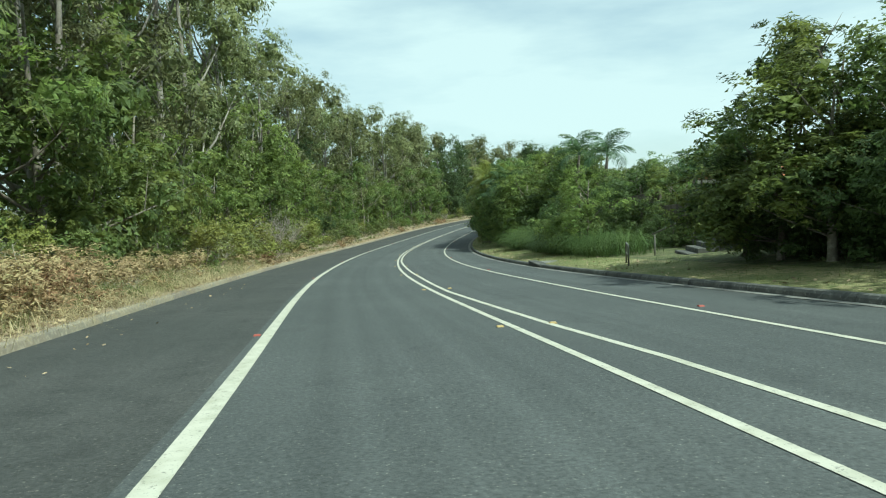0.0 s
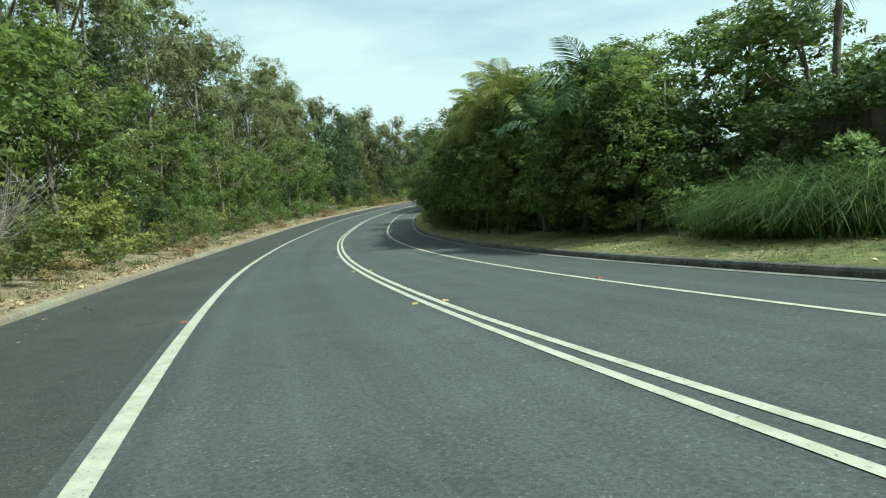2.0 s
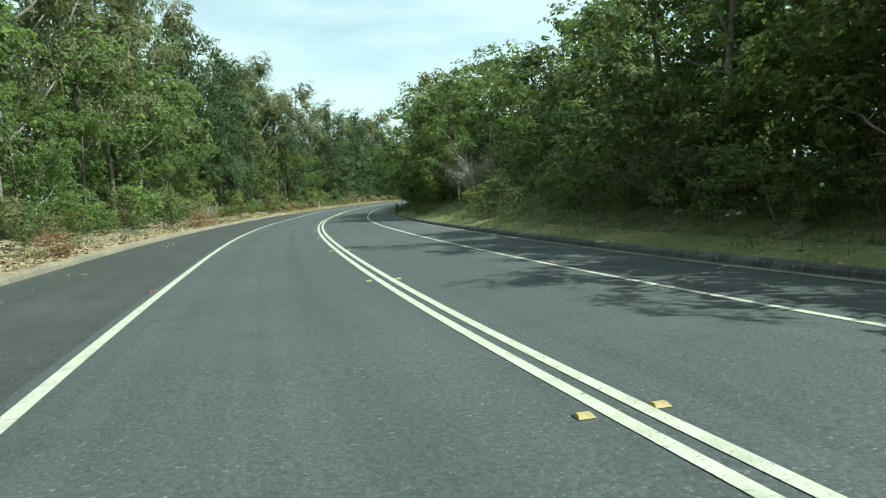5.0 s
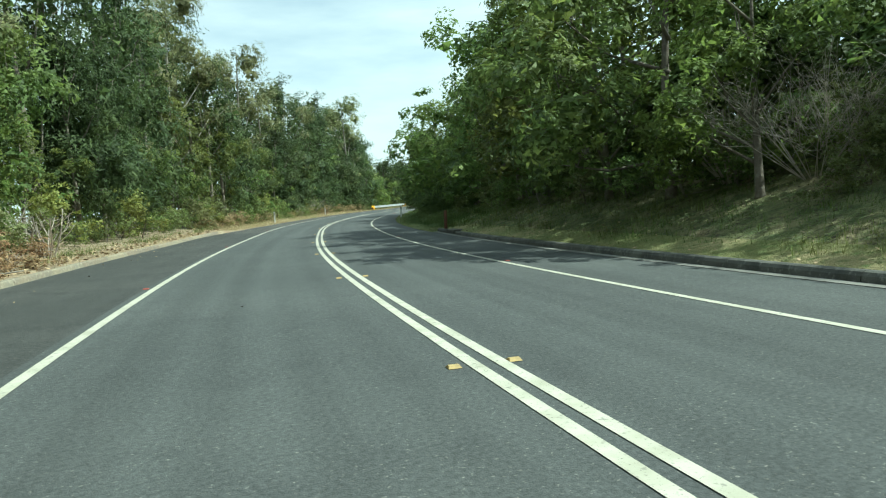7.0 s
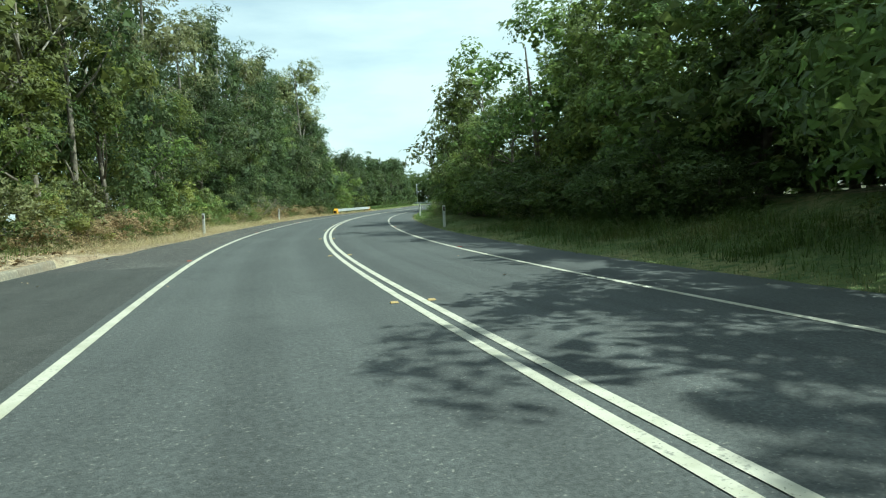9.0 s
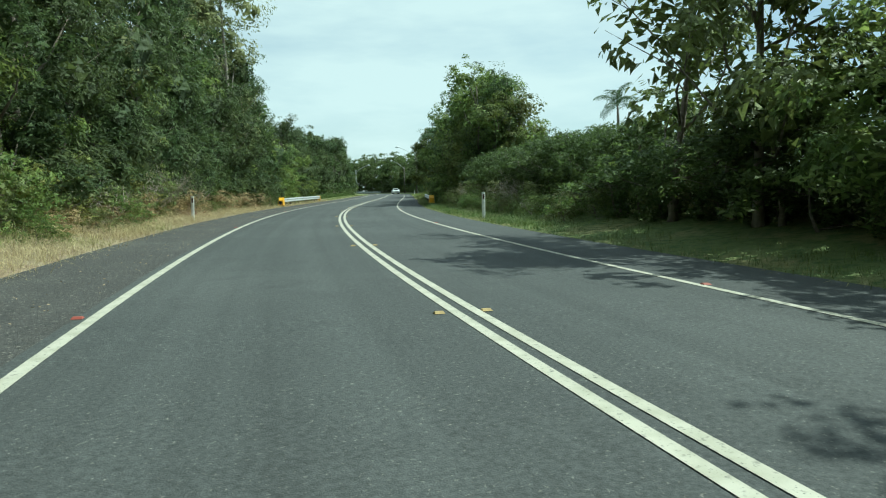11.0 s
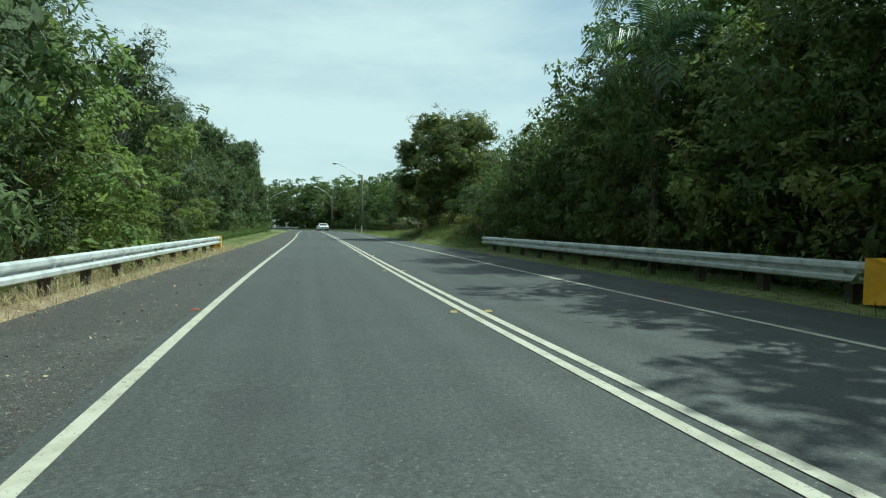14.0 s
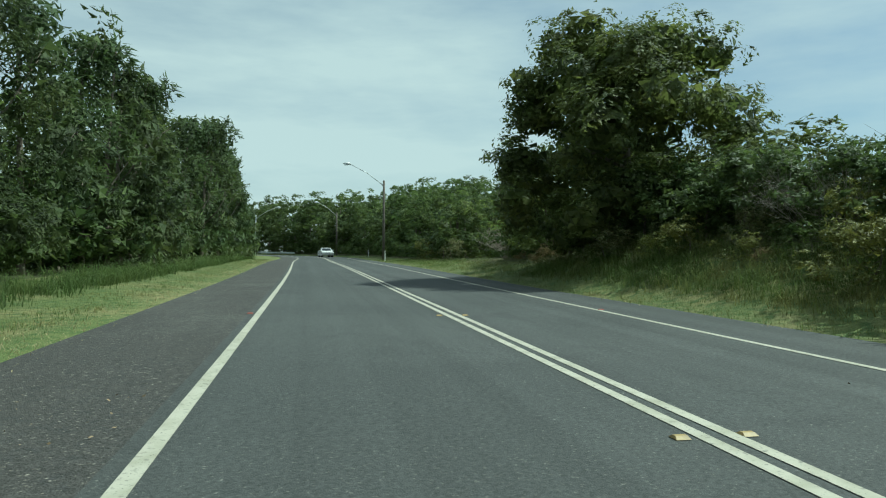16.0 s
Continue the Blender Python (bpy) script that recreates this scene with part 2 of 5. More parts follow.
TILE = material("terracotta_tile", (0.46, 0.17, 0.075), 0.8, vary=[(1.2, (0.33, 0.13, 0.07), 0.45, 0.7), (9, (0.22, 0.11, 0.07), 0.55, 0.75)], island=0.25, bump=(25, 0.4, 0.01))
PALING = material("weathered_paling", (0.17, 0.14, 0.11), 0.9, vary=[(3, (0.09, 0.075, 0.06), 0.4, 0.7)], bump=(18, 0.5, 0.01), thing=0.5)
WALLING = material("cream_render", (0.5, 0.45, 0.36), 0.9, vary=[(1.5, (0.4, 0.36, 0.29), 0.4, 0.7)], bump=(30, 0.3, 0.01))
CAR_WHITE = material("white_car_paint", (0.8, 0.8, 0.8), 0.25, spec=0.6)
CAR_GLASS = material("tinted_glass", (0.02, 0.025, 0.03), 0.08, spec=0.8)
TYRE = material("tyre_rubber", (0.02, 0.02, 0.02), 0.9)
LENS = material("lamp_lens", (0.7, 0.72, 0.7), 0.2)

# ---- the line of the road: curvature in 1/100 m every 12 m, height every 30 m ----
KAPPA = [0.7212, 0.2448, -0.3992, -0.3952, -0.424, -0.5345, -0.2816, -0.6515, -0.1768, -0.3533, -0.3433, -0.4932, -0.1661, -0.7546, -0.5207, -0.3982, -0.4778, -0.4287, -0.1672, -0.0533, 0.0133, 0.022, 0.0449, 0.0757, -0.0116, -0.1326, -0.0572, 0.3002, 0.8089, 1.2821, 1.6191, 1.8272, 1.9756, 1.8, 1.8, 1.8]
ZK = [4.623, 2.192, 0.341, -0.745, -0.946, -0.965, -0.656, -0.298, 0.062, 0.424, 0.851, 1.143, 1.525, 1.89, 2.154, 2.482]
GRID = np.arange(-60.0, 420.1, 0.5)
bend = np.where(GRID < -12, 0.0, np.interp(GRID, -12 + 12.0 * np.arange(len(KAPPA)), KAPPA)) * 0.01
zero = int(np.argmin(abs(GRID)))
HEADING = np.concatenate([[0], np.cumsum((bend[1:] + bend[:-1]) * 0.25)])
HEADING -= HEADING[zero]
mid = (HEADING[1:] + HEADING[:-1]) / 2
LINE_X = np.concatenate([[0], np.cumsum(-np.sin(mid) * 0.5)])
LINE_Y = np.concatenate([[0], np.cumsum(np.cos(mid) * 0.5)])
LINE_X -= LINE_X[zero]
LINE_Y -= LINE_Y[zero]


def knot_height(s):
    u = (min(max(s, -20), 400) + 20) / 30
    i = min(max(int(u), 1), len(ZK) - 3)
    f = u - i
    a, b, c, d = ZK[i - 1:i + 3]
    return b + 0.5 * f * (c - a + f * (2 * a - 5 * b + 4 * c - d + f * (3 * (b - c) + d - a)))


LINE_Z = np.array([knot_height(s) for s in GRID])
LINE_Z -= LINE_Z[zero]


def on_road(s, off, h=0.0):
    """The place at s metres along the centre line, off metres to its right, h above the road."""
    a = np.interp(s, GRID, HEADING)
    return Vector((float(np.interp(s, GRID, LINE_X) + off * math.cos(a)), float(np.interp(s, GRID, LINE_Y) + off * math.sin(a)), float(np.interp(s, GRID, LINE_Z) + h)))


def turn_at(s):
    """The road's heading in degrees."""
    return math.degrees(float(np.interp(s, GRID, HEADING)))


def left_edge(s):
    return float(np.interp(s, (138, 154), (-6.55, -5.4)))


def right_edge(s):
    return float(np.interp(s, (126, 132, 230, 245), (5.02, 4.85, 4.85, 4.6)))


def rise(s, off):
    """How far the ground stands above the road."""
    if off < 0:
        d = -off - (6.78 if s < 146 else 5.45)
        if s < 146:
            h = float(np.interp(d, (-9, -0.25, 0, 0.4, 3, 8, 25), (-0.2, -0.2, 0.12, 0.16, 0.45, 0.8, 1.2)))
        else:
            dip = float(np.interp(s, (190, 204, 226, 240), (0, 1, 1, 0)))
            h = float(np.interp(d, (-9, -0.2, 0, 0.5, 3, 8, 25), (-0.2, -0.2, -0.03, 0.02, 0.15 - 0.8 * dip, 0.3 - 1.2 * dip, 0.6)))
    else:
        if s < 128:
            d = off - 5.38
            bank = float(np.interp(s, (0, 40, 60, 90, 128), (0.1, 0.2, 0.6, 1.5, 1.5)))
            h = float(np.interp(d, (-9, -0.2, 0, 0.4, 2, 5, 25), (-0.2, -0.2, 0.12, 0.15, 0.25 + 0.3 * bank, 0.4 + bank, 0.8 + bank)))
        else:
            d = off - right_edge(s)
            dip = float(np.interp(s, (190, 204, 224, 236), (0, 1, 1, 0)))
            bank = float(np.interp(s, (128, 150, 190, 238, 246, 262, 280), (1.2, 0.5, 0.5, 0.9, 1.3, 0.6, 0.2)))
            mound = float(np.interp(s, (231, 237, 246, 254), (0, 1, 1, 0)))
            h = float(np.interp(d, (-9, -0.2, 0, 0.6, 2, 5, 25), (-0.2, -0.2, -0.03, 0.02, 0.1 + 0.2 * bank - 0.3 * dip, 0.2 + bank - dip, 0.6 + bank)))
            h += mound * float(np.interp(d, (0.7, 1.7, 3.2, 6, 12), (0, 0.15, 0.42, 0.3, 0)))
    return h + 0.06 * noise.noise((s * 0.6, off * 0.6, 3)) * min(1.0, max(0.0, abs(off) - 7) * 0.6)


# ---- mesh helpers ----
def mesh_from(name, verts, faces, mats, index=None, smooth=False):
    me = bpy.data.meshes.new(name)
    me.from_pydata([tuple(v) for v in verts], [], faces)
    for m in (mats if isinstance(mats, (list, tuple)) else [mats]):
        me.materials.append(m)
    if index is not None:
        me.polygons.foreach_set("material_index", index)
    if smooth:
        me.polygons.foreach_set("use_smooth", [True] * len(me.polygons))
    me.update()
    return me


def quads(name, points, mat, normals=None):
    """One mesh of loose pieces with three or four corners; points is an array of n x corners x 3."""
    n, k = len(points), points.shape[1]
    me = bpy.data.meshes.new(name)
    me.vertices.add(n * k)
    me.vertices.foreach_set("co", np.asarray(points, dtype=np.float32).ravel())
    me.loops.add(n * k)
    me.loops.foreach_set("vertex_index", np.arange(n * k, dtype=np.int32))
    me.polygons.add(n)
    me.polygons.foreach_set("loop_start", np.arange(0, n * k, k, dtype=np.int32))
    me.materials.append(mat)
    me.update(calc_edges=True)
    if normals is not None:
        me.polygons.foreach_set("use_smooth", np.ones(n, dtype=bool))
        me.normals_split_custom_set_from_vertices(np.repeat(normals, k, 0).tolist())
    return me


def part(name, me, parent, label="", m=None):
    """A mesh as one part under a thing or a part."""
    if isinstance(me, bmesh.types.BMesh):
        bm, me = me, bpy.data.meshes.new(name)
        bm.to_mesh(me)
        bm.free()
    ob = new(name, me)
    ob.parent = parent
    if m is not None:
        ob.matrix_basis = m
    return tagged(ob, label)


def thing(name, label, category, group="", m=None, kind=""):
    ob = new(name)
    ob.empty_display_size = 0.2
    if m is not None:
        ob.matrix_basis = m
    return tagged(ob, label, category, group, kind)


class Solid:
    """Collects tubes, boxes and rings into one mesh."""

    def __init__(self):
        self.v, self.f = [], []

    def tube(self, path, radii, sides=7, cap=True):
        path = [Vector(p) for p in path]
        base = len(self.v)
        for i, p in enumerate(path):
            way = (path[min(i + 1, len(path) - 1)] - path[max(i - 1, 0)]).normalized()
            a = way.orthogonal().normalized() if i == 0 else (a - way * a.dot(way)).normalized()
            b = way.cross(a)
            r = radii[i] if isinstance(radii, (list, tuple)) else radii
            for k in range(sides):
                g = 2 * math.pi * k / sides
                self.v.append(p + a * (r * math.cos(g)) + b * (r * math.sin(g)))
        for i in range(len(path) - 1):
            for k in range(sides):
                q = base + i * sides
                self.f.append((q + k, q + (k + 1) % sides, q + sides + (k + 1) % sides, q + sides + k))
        if cap:
            self.f.append(tuple(range(base + sides - 1, base - 1, -1)))
            self.f.append(tuple(range(len(self.v) - sides, len(self.v))))
        return self

    def box(self, size, m=None, chamfer=0.0):
        """A box with its lower end at z = 0 and its edges broken."""
        x, y, z = size[0] / 2, size[1] / 2, size[2]
        c = chamfer
        base = len(self.v)
        rings = [(x - c, y - c, 0), (x, y, c), (x, y, z - c), (x - c, y - c, z)] if c else [(x, y, 0), (x, y, z)]
        for a, b, h in rings:
            for p in ((-a, -b, h), (a, -b, h), (a, b, h), (-a, b, h)):
                self.v.append((m @ Vector(p)) if m is not None else Vector(p))
        for i in range(len(rings) - 1):
            for k in range(4):
                q = base + 4 * i
                self.f.append((q + k, q + (k + 1) % 4, q + 4 + (k + 1) % 4, q + 4 + k))
        self.f.append((base + 3, base + 2, base + 1, base))
        e = len(self.v)
        self.f.append((e - 4, e - 3, e - 2, e - 1))
        return self

    def mesh(self, name, mat, smooth=False):
        return mesh_from(name, self.v, self.f, mat, smooth=smooth)


def strip(name, s0, s1, step, offs, mats, index=None, lift=0.0, height=None):
    """A ribbon that follows the road."""
    ss = np.arange(s0, s1 + 0.01, step)
    verts, faces, idx = [], [], []
    k = len(offs(s0))
    for s in ss:
        for o in offs(s):
            verts.append(on_road(s, o, lift + (height(s, o) if height else 0.0)))
    for i in range(len(ss) - 1):
        for j in range(k - 1):
            faces.append((i * k + j, i * k + j + 1, (i + 1) * k + j + 1, (i + 1) * k + j))
            idx.append(index(ss[i], j) if index else 0)
    me = mesh_from(name, verts, faces, mats, idx)
    uv = me.uv_layers.new(name="along")
    flat = [(o, s) for s in ss for o in offs(s)]
    uv.data.foreach_set("uv", np.array([flat[l.vertex_index] for l in me.loops]).ravel())
    return me


# ---- ground, road, markings ----
def build_ground():
    ss = list(np.arange(-60, 80, 1.5)) + list(np.arange(80, 421, 2.0))
    lo = (-55, -40, -28, -20, -15, -12, -10.5, -9.3, -8.4, -7.6, -7.1)
    hi = (6.3, 6.9, 7.6, 8.5, 9.5, 10.5, 12, 15, 20, 28, 40, 55)
    verts, faces, idx = [], [], []
    for s in ss:
        if s < 146:
            left = (-6.78, -6.6, -6.45, -6.0)
        else:
            e = left_edge(s)
            left = (e - 0.5, e - 0.05, e + 0.15, e + 0.5)
        right = (4.5, 5.1, 5.3, 5.38) if s < 128 else (right_edge(s) - 0.5, right_edge(s) - 0.15, right_edge(s) + 0.05, right_edge(s) + 0.5)
        row = lo + left + (-2.0, 2.0) + right + hi
        for o in row:
            verts.append(on_road(s, o, rise(s, o)))
        k = len(row)
    n = len(ss)
    for i in range(n - 1):
        for j in range(k - 1):
            faces.append((i * k + j, i * k + j + 1, (i + 1) * k + j + 1, (i + 1) * k + j))
            s = ss[i]
            if 6 <= j < 15:
                idx.append(1 if s < 229 else 4)
            elif 19 <= j < (21 if 55 < s < 128 else 23):
                idx.append(2 if s < 128 else 4)
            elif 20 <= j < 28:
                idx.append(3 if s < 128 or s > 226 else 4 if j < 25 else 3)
            else:
                idx.append(0)
    # carry the sheet out to the horizon
    ring = [j for j in range(k)] + [i * k + k - 1 for i in range(1, n)] + [(n - 1) * k + j for j in range(k - 2, -1, -1)] + [i * k for i in range(n - 2, 0, -1)]
    centre = Vector((60, 150, 0))
    base = len(verts)
    for j in ring:
        d = (verts[j] - centre)
        d.z = 0
        verts.append(Vector((*(centre + d.normalized() * 3000).xy, -2.0)))
    for a in range(len(ring)):
        b = (a + 1) % len(ring)
        faces.append((ring[a], base + a, base + b, ring[b]))
        idx.append(0)
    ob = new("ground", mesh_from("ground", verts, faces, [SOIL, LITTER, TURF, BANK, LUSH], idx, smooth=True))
    tagged(ob, "uneven ground of leaf litter, turf and forest soil", "ground", kind="structure")


build_ground()
road_mesh = strip("road", -58, 418, 1.0, lambda s: (left_edge(s), -4.6, -3.45, -1.7, 0.0, 1.5, 3.1, right_edge(s)), [ASPHALT, SHOULDER, OLD_ASPHALT], lambda s, j: (1 if s > 140 else 2) if j < 2 else 0)
tagged(new("road", road_mesh), "two-lane grey asphalt road with worn surface", "road", kind="structure")


def paint(name, s0, s1, off, width, label):
    me = strip(name, s0, s1, 1.0, lambda s: ((off(s) if callable(off) else off) - (width(s) if callable(width) else width) / 2, (off(s) if callable(off) else off) + (width(s) if callable(width) else width) / 2), PAINT, lift=0.006)
    tagged(new(name, me), label, "road marking", kind="structure")


paint("edge_line", -30, 414, -3.27, lambda s: float(np.interp(s, (0, 40, 90), (0.16, 0.15, 0.115))), "cream painted edge line along the left lane")
paint("edge_line", -30, 414, lambda s: float(np.interp(s, (-6, 14, 130, 160), (2.7, 3.08, 3.08, 3.14))), 0.1, "white painted edge line along the right lane")
paint("centre_line", -30, 414, 0.0, 0.1, "cream painted continuous centre line of a pair")
paint("centre_line", -30, 414, lambda s: float(np.interp(s, (-4, 1, 4, 11, 18, 27, 34), (0.75, 0.7, 0.52, 0.3, 0.36, 0.3, 0.2))), 0.1, "cream painted continuous centre line of a pair")


def build_kerb(name, side, s0, s1, length, profile, mat, label):
    root = tagged(new(name), label, "kerb", kind="structure")
    s = s0
    while s < s1 - 0.1:
        e = min(s + length - 0.012, s1)
        verts, faces = [], []
        k = len(profile)
        for i in range(4):
            q = s + (e - s) * i / 3
            for o, h in profile:
                verts.append(on_road(q, side * o, h))
        for i in range(3):
            for j in range(k - 1):
                a = i * k + j
                faces.append((a, a + 1, a + k + 1, a + k))
        faces += [tuple(range(k)), tuple(range(3 * k, 4 * k))[::-1]]
        part("kerb_stone", mesh_from("kerb_stone", verts, faces, mat), root)
        s += length


build_kerb("kerb_left", -1, -20, 143, 2.4, ((6.52, -0.05), (6.545, 0.06), (6.56, 0.105), (6.58, 0.128), (6.61, 0.137), (6.69, 0.137), (6.72, 0.128), (6.74, 0.05)), CONCRETE, "sandy concrete kerb beside leaf litter")
build_kerb("kerb_right", 1, -20, 128, 2.4, ((5.2, -0.05), (5.22, 0.08), (5.25, 0.125), (5.29, 0.14), (5.38, 0.14), (5.4, 0.05)), DARK_CONCRETE, "dark weathered concrete kerb beside turf")
tagged(new("gutter", strip("gutter", -20, 128, 1.0, lambda s: (5.0, 5.1, 5.21), GUTTER, lift=0.008)), "pale concrete gutter strip", "gutter", kind="structure")

# ---- plants ----
def unit(rng, n):
    v = rng.normal(size=(n, 3))
    return v / np.linalg.norm(v, axis=1)[:, None]


LUMP = bmesh.new()
bmesh.ops.create_icosphere(LUMP, subdivisions=2, radius=1.0)
LUMP_V = np.array([v.co for v in LUMP.verts])
LUMP_F = np.array([[v.index for v in f.verts] for f in LUMP.faces])
LUMP.free()


def leaf_points(seed, blobs, n, length, width, puff=0.4, per=36, droop=0.2, shell=0.7, along=0.3, ragged=0.2, inner=0.2, core=0.58, plates=34, plate=1.0):
    """Leaves on many small puffs over the shells of soft masses, with larger shaded leaves inside: n x 3 x 3, and the way each faces."""
    rng = np.random.default_rng(seed)
    blobs = np.array(blobs, dtype=float)
    w = (blobs[:, 3] * blobs[:, 4] * blobs[:, 5]) ** 0.667
    k = n // per
    b = blobs[rng.choice(len(blobs), size=3 * k, p=w / w.sum())]
    d = unit(rng, 3 * k)
    d[:, 2] += 0.2
    # the side that meets the open road and the sky carries most of the leaves
    out = (d[:, 0] - d[:, 1]) * 0.7 + 0.45 * d[:, 2]
    pick = np.argsort(-(rng.random(3 * k) < np.clip(0.66 + 0.55 * out, 0.3, 1.0)).astype(float), kind="stable")[:k]
    b, d = b[pick], d[pick]
    r = shell + (1 - shell) * np.sqrt(rng.random(k)) + ragged * np.abs(rng.normal(size=k)) * (rng.random(k) < 0.3)
    c = b[:, :3] + d * b[:, 3:6] * r[:, None]
    pr = puff * (0.5 + 0.9 * rng.random((k, 1)))
    c, d, pr = np.repeat(c, per, 0), np.repeat(d, per, 0), np.repeat(pr, per, 0)
    m = len(c)
    e = unit(rng, m) + 0.55 * d + np.array([0, 0, 0.3])
    e /= np.linalg.norm(e, axis=1)[:, None] + 1e-6
    p = c + e * pr * (0.35 + 0.65 * np.sqrt(rng.random((m, 1)))) * np.array([1, 1, 0.75]) + rng.normal(size=(m, 3)) * pr * 0.12
    size = 0.55 + 0.9 * rng.random((m, 1))
    # the inside of the crown
    q = n // 16
    bi = blobs[rng.choice(len(blobs), size=q, p=w / w.sum())]
    di = unit(rng, q)
    p = np.concatenate([p, bi[:, :3] + di * bi[:, 3:6] * (core + 0.22 * rng.random((q, 1)))])
    e, d = np.concatenate([e, di]), np.concatenate([d, di])
    size = np.concatenate([size, np.full((q, 1), inner / (length * width) ** 0.5) * (0.7 + 0.6 * rng.random((q, 1)))])
    m += q
    face = e * 0.6 + d * 0.45 + np.array([0, 0, 0.3]) + unit(rng, m) * 0.45
    face /= np.linalg.norm(face, axis=1)[:, None]
    a = np.cross(face, unit(rng, m)) + d * along - np.array([0, 0, droop])
    a -= face * (a * face).sum(1)[:, None] * 0.6
    a /= np.linalg.norm(a, axis=1)[:, None] + 1e-6
    side = np.cross(a, face)
    side /= np.linalg.norm(side, axis=1)[:, None] + 1e-6
    L, W = length * size, width * size
    tri = np.stack([p - side * W * 0.5, p + side * W * 0.5 + a * L * 0.2, p + a * L], 1)
    tri[:, :, 2] = np.maximum(tri[:, :, 2], 0.03)
    g = np.cross(tri[:, 1] - tri[:, 0], tri[:, 2] - tri[:, 0])
    flip = (g * face).sum(1) < 0
    tri[flip] = tri[flip][:, ::-1]
    g[flip] *= -1
    g /= np.linalg.norm(g, axis=1)[:, None] + 1e-9
    soft = face * 0.7 + g * 0.45
    # the dense heart of every mass: loose tilted sprays
    heart, way = [], []
    for x, y, z, rx, ry, rz in blobs:
        pick = rng.choice(len(LUMP_F), size=plates, replace=False)
        f = LUMP_V[LUMP_F[pick]]
        mid = f.mean(1, keepdims=True)
        f = mid + (f - mid) * rng.uniform(0.7, 1.25, (plates, 3, 1)) * plate + mid * rng.normal(size=(plates, 3, 1)) * 0.16
        f = f * np.array([rx, ry, rz]) * core * rng.uniform(0.75, 1.3, (plates, 1, 1)) + np.array([x, y, z])
        f[:, :, 2] = np.maximum(f[:, :, 2], 0.04)
        heart.append(f)
        way.append(mid[:, 0] + 0.35 * unit(rng, plates))
    tri, soft = np.concatenate([tri, *heart]), np.concatenate([soft, *way])
    return tri, soft / np.linalg.norm(soft, axis=1)[:, None]


def limbs(seed, height, radius, targets, lean=0.3, sides=7):
    """A tapered, slightly bent trunk with limbs that reach into the crown."""
    rnd = random.Random(seed)
    s = Solid()
    bx, by = rnd.uniform(-lean, lean), rnd.uniform(-lean, lean)
    path = [Vector((bx * (t ** 1.5) + 0.08 * math.sin(5 * t + seed), by * (t ** 1.5), height * t - 0.15)) for t in (0, 0.05, 0.2, 0.4, 0.6, 0.8, 1.0)]
    rad = [radius * 1.5, radius * 1.1, radius * 0.92, radius * 0.76, radius * 0.6, radius * 0.42, radius * 0.2]
    s.tube(path, rad, sides)
    for x, y, z in targets:
        t = min(max(z / height - 0.28, 0.12), 0.8)
        start = path[1].lerp(path[-1], t)
        end = Vector((x, y, z))
        bow = start.lerp(end, 0.5) + Vector((rnd.uniform(-0.2, 0.2), rnd.uniform(-0.2, 0.2), -0.08 * (end - start).length))
        s.tube([start, bow, end], [radius * 0.45, radius * 0.28, radius * 0.08], 5)
        for _ in range(2):
            tw = end + Vector((rnd.uniform(-0.9, 0.9), rnd.uniform(-0.9, 0.9), rnd.uniform(0.1, 0.8)))
            s.tube([bow.lerp(end, 0.6), tw], [radius * 0.16, radius * 0.03], 4)
    return s


def build_tree(name, seed, blobs, n, leaf, leaf_mat, bark, height, radius, label, category="tree", limb_count=7, **how):
    rnd = random.Random(seed)
    root = thing(name, label, category)
    targets = [(b[0], b[1], b[2]) for b in rnd.sample(blobs, min(limb_count, len(blobs)))]
    part("trunk", limbs(seed, height, radius, targets).mesh("trunk", bark, True), root)
    tri, way = leaf_points(seed, blobs, n, leaf[0], leaf[1], **how)
    part("crown", quads("crown", tri, leaf_mat, way), root)
    return root


def masses(seed, count, low, high, reach, size, flat=0.75, cone=0.0):
    rnd = random.Random(seed)
    out = []
    for i in range(count):
        t = (i + rnd.random()) / count
        a = rnd.uniform(0, 2 * math.pi) + i * 2.4
        r = reach * math.sqrt(rnd.random()) * (1 - cone * t) * (0.55 + 0.9 * math.sin(math.pi * min(1, 0.25 + t * 0.75)))
        k = rnd.uniform(*size) * (1 - 0.5 * cone * t)
        out.append((r * math.cos(a), r * math.sin(a), low + (high - low) * t, k, k, k * flat))
    return out


ARCHIVE = []


def keep(ob):
    """Patterns to copy from; they are dropped once the planting is done."""
    ARCHIVE.append(ob)
    return ob


GUMS = [keep(build_tree("gum_tree", 11 + i, masses(11 + i, 19, 3.4, 12.6, 2.9, (0.8, 1.4), 0.68), 8800, (0.21, 0.072), GUM_LEAF, PALE_BARK, 12.5, 0.17,
        "tall grey-green gum tree with a pale trunk in roadside bush", droop=0.5, puff=0.48, per=44, inner=0.15, core=0.62, plates=40, limb_count=9)) for i in range(3)]
BROADS = [keep(build_tree("bush_tree", 31 + i, masses(31 + i, 19, 0.8, 7.0, 2.3, (0.65, 1.2), 0.76), 7000, (0.152, 0.1), (BROAD_LEAF, BROAD_LEAF, OLIVE_LEAF, BROAD_LEAF)[i], BARK, 6.5, 0.12,
        ("dense dark-green broadleaf tree in roadside bush", "dense dark-green broadleaf tree in roadside bush", "dense olive-green broadleaf tree in roadside bush", "dense dark-green broadleaf tree in roadside bush")[i], puff=0.38, per=44, inner=0.13, core=0.5)) for i in range(4)]
